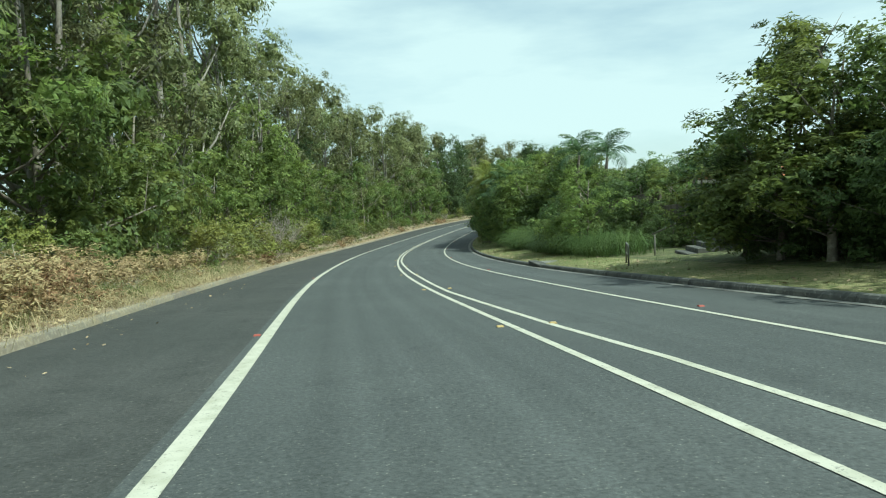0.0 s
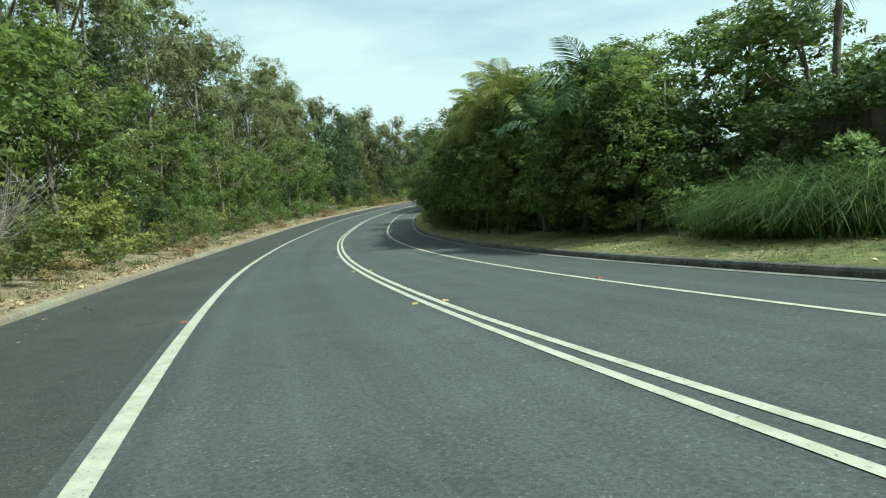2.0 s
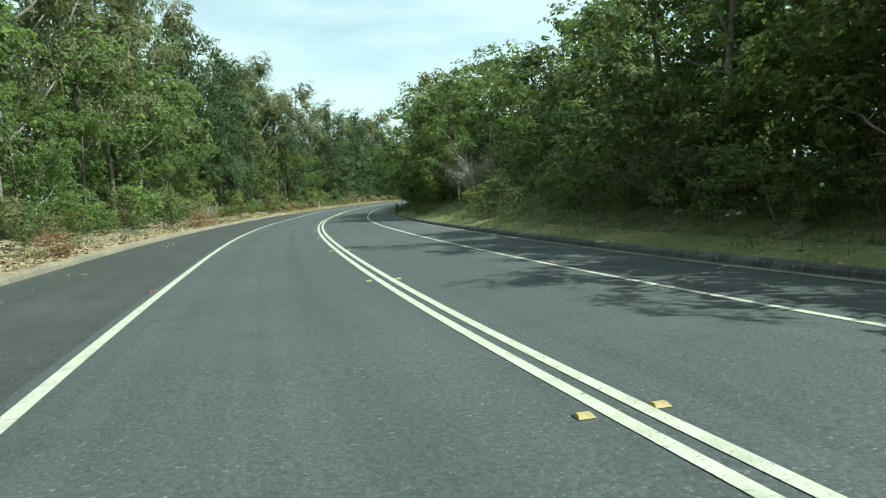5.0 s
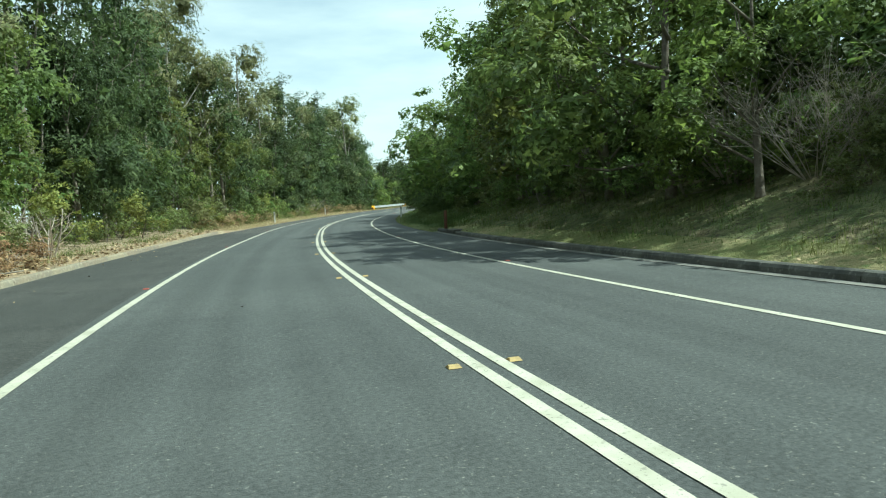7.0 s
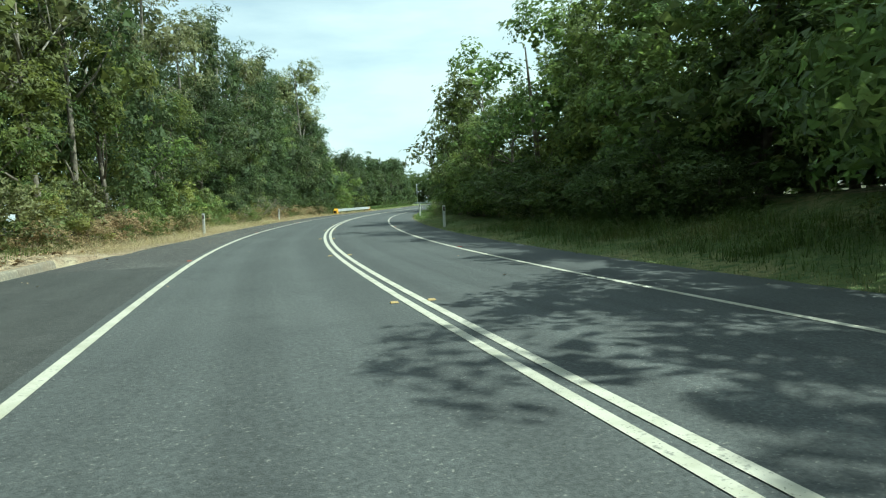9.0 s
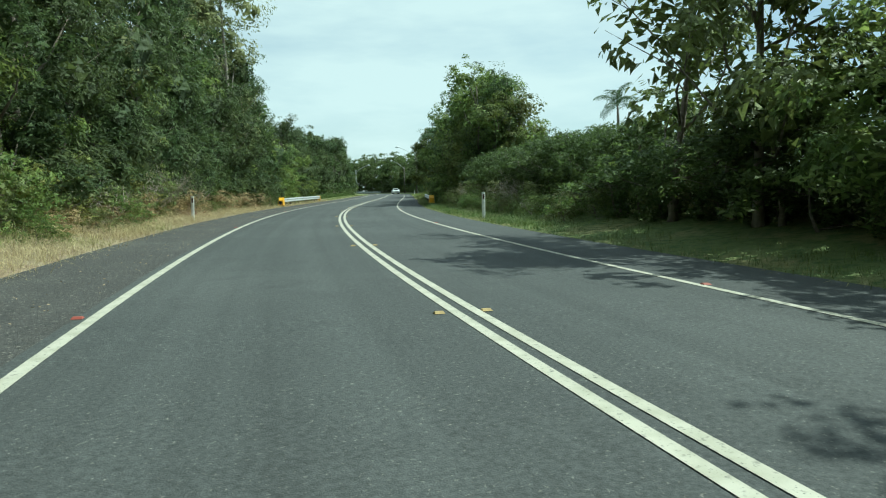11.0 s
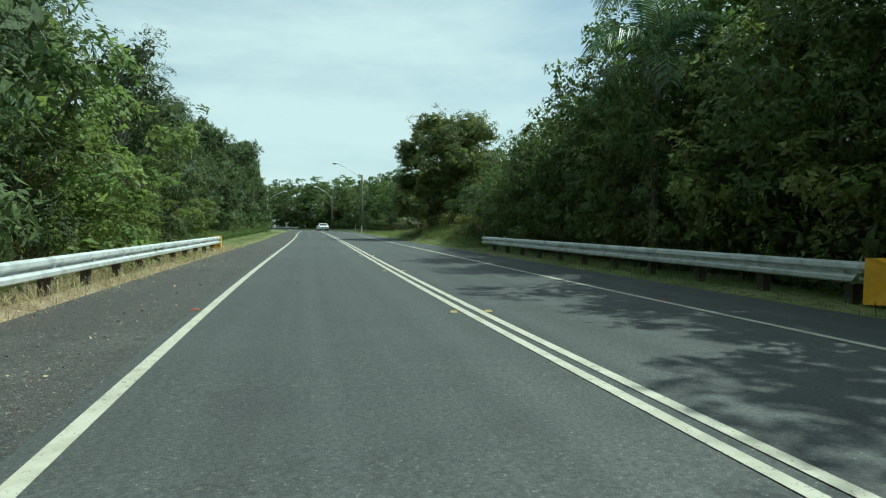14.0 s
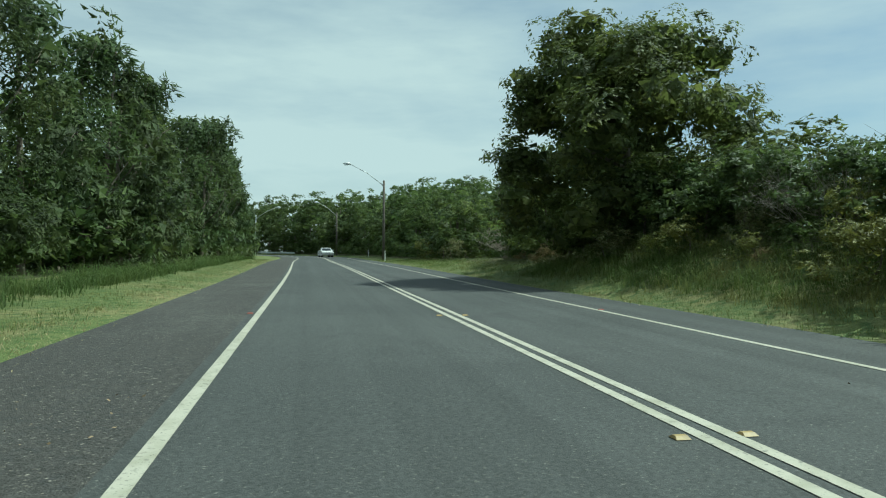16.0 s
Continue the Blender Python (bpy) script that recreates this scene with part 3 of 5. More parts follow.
OAKS = [keep(build_tree("she_oak", 51 + i, masses(51 + i, 26, 1.2, 9.5, 2.1, (0.65, 1.2), 1.05, 0.45), 7000, (0.18, 0.064), NEEDLE, BARK, 9.3, 0.13,
        "dense dark-green she-oak with slender trunk in a roadside row", droop=0.35, puff=0.42, per=40, inner=0.15, along=0.6, core=0.52)) for i in range(3)]
BACKS = [keep(build_tree("back_tree", 71 + i, masses(71 + i, 18, 1.0, 9.4, 2.5, (0.8, 1.5), 0.85), 1200, (0.27, 0.17), BROAD_LEAF, BARK, 8.5, 0.16,
        "dark-green tree standing deep in the roadside bush", puff=0.5, per=22, inner=0.2, core=0.46, limb_count=3)) for i in range(3)]
DEEPS = [keep(build_tree("understorey_tree", 81 + i, masses(81 + i, 14, 0.6, 9.2, 2.5, (0.9, 1.6), 0.85), 560, (0.34, 0.22), BROAD_LEAF, BARK, 8.5, 0.16,
        "dark-green understorey tree in the shade of the bush", puff=0.5, per=14, inner=0.3, core=0.56, limb_count=1)) for i in range(2)]
FAR_OAKS = [keep(build_tree("she_oak", 151 + i, masses(151 + i, 28, 0.8, 9.6, 2.0, (0.6, 1.1), 1.2, 0.45), 2400, (0.38, 0.125), NEEDLE, BARK, 9.3, 0.13,
        "dense dark-green she-oak with slender trunk in a roadside row", droop=0.3, puff=0.42, per=24, along=0.6, limb_count=4)) for i in range(3)]
FAR_BROADS = [keep(build_tree("bush_tree", 161 + i, masses(161 + i, 22, 0.7, 7.2, 2.1, (0.55, 1.1), 0.85), 2000, (0.3, 0.19), BROAD_LEAF, BARK, 6.5, 0.12,
        "dense dark-green broadleaf tree round the far bend", puff=0.45, per=24, limb_count=4)) for i in range(2)]
SHRUBS = [keep(build_tree("shrub", 91 + i, masses(91 + i, 14, 0.2, 1.8, 0.8, (0.2, 0.42), 1.2), 1500, (0.105, 0.058), (BROAD_LEAF, BRIGHT_LEAF, YELLOW_LEAF, GUM_LEAF)[i], BARK, 1.4, 0.03,
        ("dark-green leafy shrub on the verge", "bright green leafy shrub on the verge", "yellow-green leafy shrub on the verge", "grey-green leafy shrub on the verge")[i], "shrub", puff=0.2, per=24, inner=0.08, along=0.9, droop=-0.3, core=0.5, plates=20, limb_count=4)) for i in range(4)]
BRACKEN = keep(build_tree("dry_bracken", 97, masses(97, 12, 0.1, 0.9, 0.55, (0.16, 0.32), 0.8), 1700, (0.085, 0.026), STRAW_LEAF, TWIG, 0.8, 0.012,
        "clump of dead straw-brown bracken on the verge", "bracken", puff=0.17, per=16, inner=0.08, core=0.35, droop=0.4, limb_count=0))
RUSTY = keep(build_tree("rusty_bracken", 98, masses(98, 12, 0.1, 0.9, 0.55, (0.16, 0.32), 0.8), 1700, (0.085, 0.03), RUST_LEAF, TWIG, 0.8, 0.012,
        "clump of dead rust-brown bracken beside the kerb", "bracken", puff=0.17, per=16, inner=0.08, core=0.35, droop=0.4, limb_count=0))
HEDGE = keep(build_tree("vine_hedge", 101, masses(101, 30, 0.2, 3.1, 1.35, (0.45, 0.75), 0.85), 4600, (0.108, 0.072), VINE_LEAF, BARK, 2.6, 0.06,
        "dark-green vine-covered hedge beside the road", "hedge", puff=0.22, per=30, inner=0.1, core=0.55, plates=60, plate=0.62, ragged=0.08, limb_count=2))
LOW_HEDGE = keep(build_tree("low_bush", 103, masses(103, 26, 0.2, 3.1, 1.35, (0.5, 0.8), 0.85), 1100, (0.2, 0.135), VINE_LEAF, BARK, 2.6, 0.06,
        "dark-green bush in the shade of taller trees", "bush", puff=0.26, per=26, inner=0.16, core=0.46, limb_count=1))
BIGLEAF = keep(build_tree("large_leaf_tree", 111, masses(111, 16, 1.5, 6.8, 2.2, (0.5, 0.9), 0.7), 2500, (0.2, 0.15), BRIGHT_LEAF, BARK, 6.4, 0.1,
        "open tree with large round yellow-green leaves", puff=0.5, per=16, droop=0.6, shell=0.5, core=0.25, limb_count=12))
SPREADING = keep(build_tree("spreading_tree", 121, masses(121, 60, 0.6, 10.4, 4.4, (1.0, 1.8), 0.8), 44000, (0.21, 0.13), BROAD_LEAF, BARK, 9.5, 0.24,
        "large spreading dark-green tree beside the road", puff=0.55, per=44, inner=0.2, core=0.7, plates=76, limb_count=14))
VINES = [keep(build_tree("vine_tree", 131 + i, masses(131 + i, 26, 0.3, 6.2, 1.45, (0.5, 0.95), 1.25), 6200, (0.13, 0.085), (VINE_LEAF, BROAD_LEAF)[i], BARK, 5.6, 0.1,
        "tree smothered in dark-green vines beside the road", puff=0.3, per=36, inner=0.11, core=0.55, plates=60, plate=0.62, droop=0.5, limb_count=3)) for i in range(2)]
FAR_CROWNS = [keep(build_tree("far_tree", 171 + i, masses(171 + i, 26, 0.5, 8.0, 2.7, (0.95, 1.6), 0.8), 2000, (0.3, 0.19), VINE_LEAF, BARK, 7.4, 0.16,
        "dark round-crowned tree in the far wall of bush", puff=0.5, per=36, inner=0.24, core=0.55, limb_count=2)) for i in range(3)]


def dead_bush_mesh(seed, stems=9, fine=5, mat=None, thick=1.0, spread=0.9):
    """One mesh for each stem with its side twigs."""
    rnd = random.Random(seed)
    out = []
    for _ in range(stems):
        s = Solid()
        a, tilt = rnd.uniform(0, 6.28), rnd.uniform(0.15, spread)
        d = Vector((math.cos(a) * tilt, math.sin(a) * tilt, 1)).normalized()
        p = Vector((0.1 * math.cos(a), 0.1 * math.sin(a), -0.05))
        r = rnd.uniform(0.012, 0.025) * thick
        q = p + d * rnd.uniform(0.8, 1.5)
        s.tube([p, p.lerp(q, 0.5) + Vector((rnd.uniform(-0.1, 0.1), rnd.uniform(-0.1, 0.1), 0)), q], [r, r * 0.7, r * 0.3], 4, False)
        for _ in range(fine):
            o = p.lerp(q, rnd.uniform(0.35, 0.95))
            e = o + (d + Vector((rnd.uniform(-1, 1), rnd.uniform(-1, 1), rnd.uniform(-0.4, 0.7)))).normalized() * rnd.uniform(0.3, 0.8)
            s.tube([o, o.lerp(e, 0.5) + Vector((0, 0, -0.04)), e], [r * 0.5, r * 0.35, r * 0.15], 3, False)
            for _ in range(2):
                u = o.lerp(e, rnd.uniform(0.4, 0.9))
                s.tube([u, u + Vector((rnd.uniform(-0.3, 0.3), rnd.uniform(-0.3, 0.3), rnd.uniform(-0.1, 0.3)))], [r * 0.25, r * 0.1], 3, False)
        out.append(s.mesh("branch", mat or TWIG))
    return out


DEAD = keep(thing("dead_bush", "bare grey dead bush of tangled twigs", "dead bush"))
for me in dead_bush_mesh(5):
    part("branch", me, DEAD)
BIG_DEAD = keep(thing("dead_bush", "large bare pinkish-grey dead bush of fine twigs", "dead bush"))
for me in dead_bush_mesh(8, 22, 13, None, 0.36, 1.7):
    part("branch", me, BIG_DEAD)


def frond_mesh(seed, length, pairs, mat):
    rng = np.random.default_rng(seed)
    s = Solid()
    pts = [Vector((length * (t - 0.2 * t ** 3), 0, length * (0.62 * t - 0.85 * t * t))) for t in np.linspace(0, 1, 9)]
    s.tube(pts, [0.03 * (1 - 0.85 * i / 8) for i in range(9)], 4, False)
    for i in range(pairs):
        t = 0.13 + 0.86 * i / pairs
        x = t * 8
        j = min(int(x), 7)
        p = pts[j].lerp(pts[j + 1], x - j)
        way = (pts[j + 1] - pts[j]).normalized()
        L = 0.85 * (math.sin(math.pi * (0.15 + 0.75 * t)) + 0.12)
        for side in (-1, 1):
            d = (way * 0.6 + Vector((0, side, 0)) + Vector((0, 0, -0.15 + 0.15 * rng.normal()))).normalized()
            near = p + (d * 0.5 + Vector((0, 0, -0.08))) * L
            end = p + (d * 0.75 + Vector((0, 0, -0.5))) * L
            w = way * 0.021
            k = len(s.v)
            s.v += [p - w * 0.5, p + w * 0.5, near + w, near - w, end]
            s.f += [(k, k + 1, k + 2, k + 3), (k + 3, k + 2, k + 4)]
    return s.mesh("frond", mat)


FRONDS = [frond_mesh(3, 2.4, 32, PALM_LEAF), frond_mesh(4, 2.1, 28, PALM_LEAF)]
CANE_FRONDS = [frond_mesh(5, 2.4, 32, CANE_LEAF), frond_mesh(6, 2.0, 28, CANE_LEAF)]


def build_palm(s, off, top, size=1.0, label="slender palm with arching green fronds", fronds=None):
    rnd = random.Random(int(s * 7 + off))
    foot = on_road(s, off, rise(s, off))
    h = top - rise(s, off)
    root = thing("palm_tree", label, "palm", "palms behind the verge", Matrix.Translation(foot) @ pose(0, 0, 0, 0, 0, rnd.uniform(0, 360)))
    sol = Solid()
    lean = rnd.uniform(-0.35, 0.35)
    pts = [(lean * t * t, 0.1 * math.sin(3 * t), h * t - 0.1) for t in np.linspace(0, 1, 9)]
    stout = 0.35 if fronds else 1.0
    sol.tube(pts, [stout * r for r in (0.16, 0.125, 0.115, 0.11, 0.105, 0.1, 0.095, 0.1, 0.06)], 9)
    part("trunk", sol.mesh("trunk", BARK, True), root)
    for i in range(10):
        part("frond", (fronds or FRONDS)[i % 2], root, m=Matrix.Translation((lean, 0.1 * math.sin(3), h - 0.15)) @ pose(0, 0, 0, 0, 0, i * 137.5) @ pose(0, 0, 0, 0, -78 + i * 10, 0) @ Matrix.Scale(rnd.uniform(0.85, 1.1) * size, 4))


def strap_head(seed):
    """A spiral of long stiff strap leaves that bend over at their tips."""
    rnd = random.Random(seed)
    s = Solid()
    for i in range(34):
        a, lift = i * 2.4, 1.25 - 1.75 * i / 34
        d = Vector((math.cos(a) * math.cos(lift), math.sin(a) * math.cos(lift), math.sin(lift)))
        w = Vector((-math.sin(a), math.cos(a), 0)) * 0.04
        L = rnd.uniform(0.85, 1.25)
        p = [d * 0.05, d * L * 0.45, d * L * 0.75 + Vector((0, 0, -0.06)), d * L + Vector((math.cos(a) * 0.08, math.sin(a) * 0.08, -0.32))]
        k = len(s.v)
        for q, f in zip(p, (0.7, 1.0, 0.75, 0.08)):
            s.v += [q - w * f, q + Vector((0, 0, -0.02)), q + w * f]
        for j in range(3):
            s.f += [(k + 3 * j, k + 3 * j + 1, k + 3 * j + 4, k + 3 * j + 3), (k + 3 * j + 1, k + 3 * j + 2, k + 3 * j + 5, k + 3 * j + 4)]
    return s.mesh("leaf_head", PALM_LEAF)


HEADS = [strap_head(1), strap_head(2)]


def build_screw_pine(s, off, top, seed):
    rnd = random.Random(seed)
    foot = on_road(s, off, rise(s, off))
    h = top - rise(s, off)
    root = thing("screw_pine", "screw pine with forked trunk and heads of strap leaves", "screw pine", "screw pines past the culvert", Matrix.Translation(foot))
    sol = Solid()
    fork = Vector((rnd.uniform(-0.2, 0.2), 0, h * 0.4))
    sol.tube([(0, 0, -0.2), fork * 0.5, fork], [0.13, 0.11, 0.1], 8)
    ends = [fork + Vector((math.cos(k * 1.6) * rnd.uniform(0.5, 1.2), math.sin(k * 1.6) * rnd.uniform(0.5, 1.2), h * rnd.uniform(0.3, 0.58))) for k in range(4)]
    for e in ends:
        sol.tube([fork - Vector((0, 0, 0.1)), fork.lerp(e, 0.5) + Vector((0, 0, -0.15)), e], [0.09, 0.075, 0.06], 7)
    part("trunk", sol.mesh("trunk", BARK, True), root)
    for i, e in enumerate(ends):
        part("leaf_head", HEADS[i % 2], root, m=Matrix.Translation(e) @ pose(0, 0, 0, rnd.uniform(-15, 15), rnd.uniform(-15, 15), rnd.uniform(0, 360)))


PLANTED = random.Random(77)


def plant(pattern, s, off, height, pattern_height, wide=1.0, group=""):
    """A copy of a pattern, scaled to a height above the road, turned and leaning a little."""
    r = rise(s, off)
    k = (height - r) / pattern_height
    w = wide * (0.72 * k + 0.28 * min(k, 1.15))
    m = Matrix.Translation(on_road(s, off, r - 0.03)) @ pose(0, 0, 0, PLANTED.uniform(-3, 3), PLANTED.uniform(-3, 3), turn_at(s) + (0 if off < 0 else -90) + PLANTED.uniform(-40, 40)) @ Matrix.Diagonal((w, w, k, 1))
    ob = copy_thing(pattern, m)
    if group:
        tagged(ob, group=group)
    return ob


LEFT_S = (0, 47, 64, 75, 110, 160, 190, 210, 222, 228, 250, 277, 292, 306, 311, 335, 400)
LEFT_H = (19, 20, 20, 17.5, 18, 18, 16.5, 16.5, 14.5, 10.2, 11.0, 11.8, 12.4, 11.2, 8.2, 8, 9)
RIGHT_S = (-15, 5, 13, 20, 26, 38, 40, 46, 55, 63, 76, 85, 100, 112, 128, 150, 162, 172, 198, 206, 218, 222, 226, 232, 235, 266, 272, 284, 310, 330, 400)
RIGHT_H = (6.5, 6, 6, 5.0, 4.2, 4.6, 5.8, 6.8, 7.2, 8.4, 10.2, 10.4, 9.6, 10.4, 11.5, 11.5, 10.8, 9, 10.5, 11.5, 11.5, 10, 8, 7, 4.6, 5, 4.8, 7.0, 10.0, 11.4, 12.5)
rnd = random.Random(5)


def left_top(s):
    return float(np.interp(s, LEFT_S, LEFT_H))


def right_top(s):
    return float(np.interp(s, RIGHT_S, RIGHT_H))


# left bush: shrubs in front, broadleaf trees, tall gums, dark depth behind
s = 6.0
while s < 226:
    oaks = s > 205 or 126 < s < 142 or (s > 158 and rnd.random() < 0.75)
    plant(rnd.choice(OAKS if oaks else GUMS), s + rnd.uniform(-1, 1), -rnd.uniform(11.0, 13.5), left_top(s) * rnd.uniform(0.88, 1.12), 10.8 if oaks else 13.6, 0.95 if oaks else 0.85, "tall trees along the left bush")
    s += rnd.uniform(3.4, 4.6)
s = 7.0
while s < 228:
    tall = rnd.choice((0.35, 0.45, 0.6))
    plant(rnd.choice((BROADS + ([BROADS[2]] * 3 if s < 90 else [BROADS[2]])) if rnd.random() < (0.85 if s < 120 else 0.45) else OAKS), s, -rnd.uniform(*((10.0, 11.2) if s < 146 else (9.4, 10.6))), left_top(s) * tall, 8.2, rnd.uniform(0.85, 1.05), "broadleaf trees along the left bush")
    s += rnd.uniform(2.9, 4.0)
s = 8.0
while s < 320:
    plant(rnd.choice(BACKS), s, -rnd.uniform(15.5, 19), left_top(s) * rnd.uniform(0.7, 0.95), 10.4, 1.0, "trees deep in the left bush")
    s += rnd.uniform(4.5, 6.0)
s = 229.0
while s < 326:
    plant(rnd.choice(OAKS if s < 250 else FAR_OAKS), s, -rnd.uniform(9.8, 11.5), left_top(s) * rnd.uniform(0.9, 1.06), 10.8, 1.0, "she-oaks in a dense left row")
    s += rnd.uniform(2.6, 3.4)
s = 7.0
while s < 206:
    k = rnd.choice((0, 0, 1, 1, 2, 3))
    plant(SHRUBS[k], s, -rnd.uniform(8.5, 9.3) - (0.7 if s < 24 else 0) + (0.2 if s > 146 else 0), rnd.uniform(1.3, 2.8), 2.2, rnd.uniform(0.9, 1.3), "shrubs along the left verge")
    s += rnd.uniform(1.5, 2.5)
for s, o, h, k in ((24, -8.2, 2.6, 2), (26.5, -8.4, 2.4, 2), (30.5, -8.2, 2.3, 2), (33, -8.4, 2.9, 2), (37.5, -8.3, 2.7, 2), (40, -8.6, 2.3, 2), (14, -9.3, 1.9, 1), (50, -8.6, 2.5, 2), (52, -8.8, 2.9, 2), (54.5, -8.7, 2.6, 2), (148, -8.6, 1.9, 2), (172, -8.2, 1.8, 2)):
    plant(SHRUBS[k], s, o, h, 2.2, 1.35, "shrubs along the left verge")
for s, o, h in ((27, -8.3, 2.3), (121, -8.0, 2.3), (176, -7.6, 2.0), (187, -7.8, 2.2), (62, -9.0, 2.3), (10, -9.0, 2.0)):
    plant(DEAD, s, o, h, 1.7, 1.2, "dead bushes on the verges")
pile = thing("branch_pile", "pile of dead brown branches and leaves beside the shoulder", "branch pile", m=Matrix.Translation(on_road(184.5, -6.7, 0.02)) @ pose(0, 0, 0, 0, 0, 40) @ Matrix.Diagonal((1.1, 0.7, 0.32, 1)))
for me in dead_bush_mesh(21, 12, 7, DEAD_LEAF_BROWN):
    part("branch", me, pile)
PILE_TRI, PILE_WAY = leaf_points(23, masses(23, 6, 0.1, 0.5, 0.7, (0.2, 0.4), 0.7), 500, 0.13, 0.07, puff=0.2, per=20, inner=0.1)
part("dead_leaves", quads("dead_leaves", PILE_TRI, DEAD_LEAF_BROWN, PILE_WAY), pile, "curled brown dead leaves")
plant(BIG_DEAD, 40.5, -8.5, 4.8, 1.9, 0.9, "dead bushes on the verges")
for s, o, h in ((7, -7.8, 1.0), (9, -8.4, 1.2), (11, -7.6, 0.9), (12.5, -8.6, 1.2), (15, -7.9, 0.9), (17, -8.6, 1.1), (19.5, -8.0, 0.9), (22, -8.5, 1.0), (5, -8.6, 1.2), (29, -7.8, 0.8), (47, -8.0, 0.8), (66, -7.9, 0.8), (84, -8.0, 0.8)):
    plant(BRACKEN, s, o, h + 0.3, 1.15, 1.5, "clumps of dry bracken")
for s, o, h in ((8.3, -7.5, 1.0), (9.9, -8.2, 1.1), (34, -7.4, 0.8), (60, -7.3, 0.7), (91, -7.4, 0.8), (113.5, -7.3, 0.9), (115.5, -7.6, 1.0), (117.5, -7.3, 0.8)):
    plant(RUSTY, s, o, h + 0.15, 1.15, 1.5, "clumps of rust-brown bracken")
for s, o, h in ((13.5, -7.7, 0.9), (20, -7.8, 0.9), (112, -7.4, 0.9), (116.5, -7.5, 0.9), (70, -7.6, 0.8), (99, -7.5, 0.8)):
    plant(DEAD, s, o, h, 1.7, 1.8, "dead bushes on the verges")
for s in np.arange(147, 206, 2.6):
    plant(BRACKEN, s + rnd.uniform(-0.8, 0.8), -rnd.uniform(7.1, 8.4), rnd.uniform(0.7, 1.35), 1.15, 1.6, "clumps of dry bracken")
plant(BIG_DEAD, 182, -8.2, 3.4, 1.9, 0.9, "dead bushes on the verges")
for s in np.arange(9, 300, 6.5):
    plant(rnd.choice(DEEPS), s, -rnd.uniform(12.5, 14), rnd.uniform(4.0, 6.5), 10.4, 1.6, "low trees deep in the left bush")

# right side: gardens, dark overhanging bush, hedge, trees past the culvert
s = -12.0
while s < 62:
    if not (11.8 < s < 23 or 30.5 < s < 43.5):
        plant(rnd.choice(BROADS), s, rnd.uniform(8.6, 9.6), right_top(s) * rnd.uniform(0.88, 1.08), 8.2, 1.2, "garden trees behind the right verge")
    s += rnd.uniform(2.2, 3.0)
s = 24.0
while s < 60:
    plant(rnd.choice(BROADS), s, rnd.uniform(12.6, 13.6), right_top(s) * rnd.uniform(1.08, 1.22), 8.2, 1.3, "garden trees behind the fence")
    s += rnd.uniform(3.0, 4.0)
s = 62.0
while s < 163:
    shady = 50 < s < 91 or 111 < s < 131
    low = 0.9 if s > 146 else 1.0
    if not 93 < s < 108:
        plant(rnd.choice(BROADS + ([BIGLEAF] if 111 < s < 131 else [])), s, rnd.uniform(8.0, 9.2) + (2.4 if 132 < s < 149 else 0), right_top(s) * low * (rnd.uniform(0.85, 1.05) if 111 < s < 131 else rnd.uniform(0.75, 0.95) if shady else rnd.uniform(0.6, 0.9)), 8.2, 1.05, "overhanging trees on the right bank")
    plant(rnd.choice(BACKS + OAKS[:1]), s + 1, rnd.uniform(11.5, 13.5), right_top(s) * low * rnd.uniform(0.95, 1.15), 10.6, 1.05, "trees deep in the right bush")
    s += rnd.uniform(2.8, 3.7)
s = -10.0
while s < 60:
    plant(rnd.choice(BACKS), s, rnd.uniform(20, 26), right_top(s) * 1.05, 10.4, 1.0, "trees behind the gardens")
    s += rnd.uniform(5, 7)
for s in (*np.arange(62, 170, 4.0), *np.arange(206, 222, 4.0)):
    plant(rnd.choice(DEEPS), s, rnd.uniform(10.5, 12), rnd.uniform(4.0, 6.0), 10.4, 1.6, "low trees deep in the right bush")
    if s < 170:
        plant(rnd.choice(DEEPS), s + 1.5, rnd.uniform(15, 18), rnd.uniform(8.0, 10.0), 10.4, 1.3, "trees deep in the right bush")
for s in np.arange(44, 66, 1.9):
    plant(HEDGE, s, rnd.uniform(8.6, 9.4), rnd.uniform(3.4, 4.6), 3.6, 1.15, "dense garden shrubbery behind the right verge")
for s in np.arange(-4, 13, 1.8):
    plant(HEDGE, s, rnd.uniform(8.3, 9.2), rnd.uniform(2.2, 3.4), 3.6, 1.2, "dense garden shrubbery behind the right verge")
for s in np.arange(5, 27, 1.7):
    plant(HEDGE, s, rnd.uniform(10.0, 10.8), rnd.uniform(1.5, 2.1) if s < 23 else 2.8, 3.6, 1.15, "dense garden shrubbery behind the right verge")
for s in np.arange(146, 172, 2.4):
    plant(LOW_HEDGE, s, rnd.uniform(10.0, 11.5), rnd.uniform(3.0, 4.2), 3.6, 1.3, "dense bushes under the right trees")
for s in np.arange(140, 168, 4.0):
    plant(rnd.choice(BACKS), s, rnd.uniform(17, 22), 8.0, 10.4, 1.3, "trees deep in the right bush")
for s in np.arange(228, 300, 5):
    plant(rnd.choice(BACKS), s, rnd.uniform(19, 27), rnd.uniform(4.2, 5.4), 10.4, 1.6, "trees behind the right bank")
s = 171.0
while s < 198:
    plant(HEDGE, s, rnd.uniform(8.8, 9.2), rnd.uniform(3.35, 3.65), 3.6, 1.1, "vine hedge on the right")
    plant(HEDGE, s + 0.8, rnd.uniform(10.0, 10.8), rnd.uniform(3.5, 3.85), 3.6, 1.2, "vine hedge on the right")
    s += rnd.uniform(1.6, 1.9)
s = 199.0
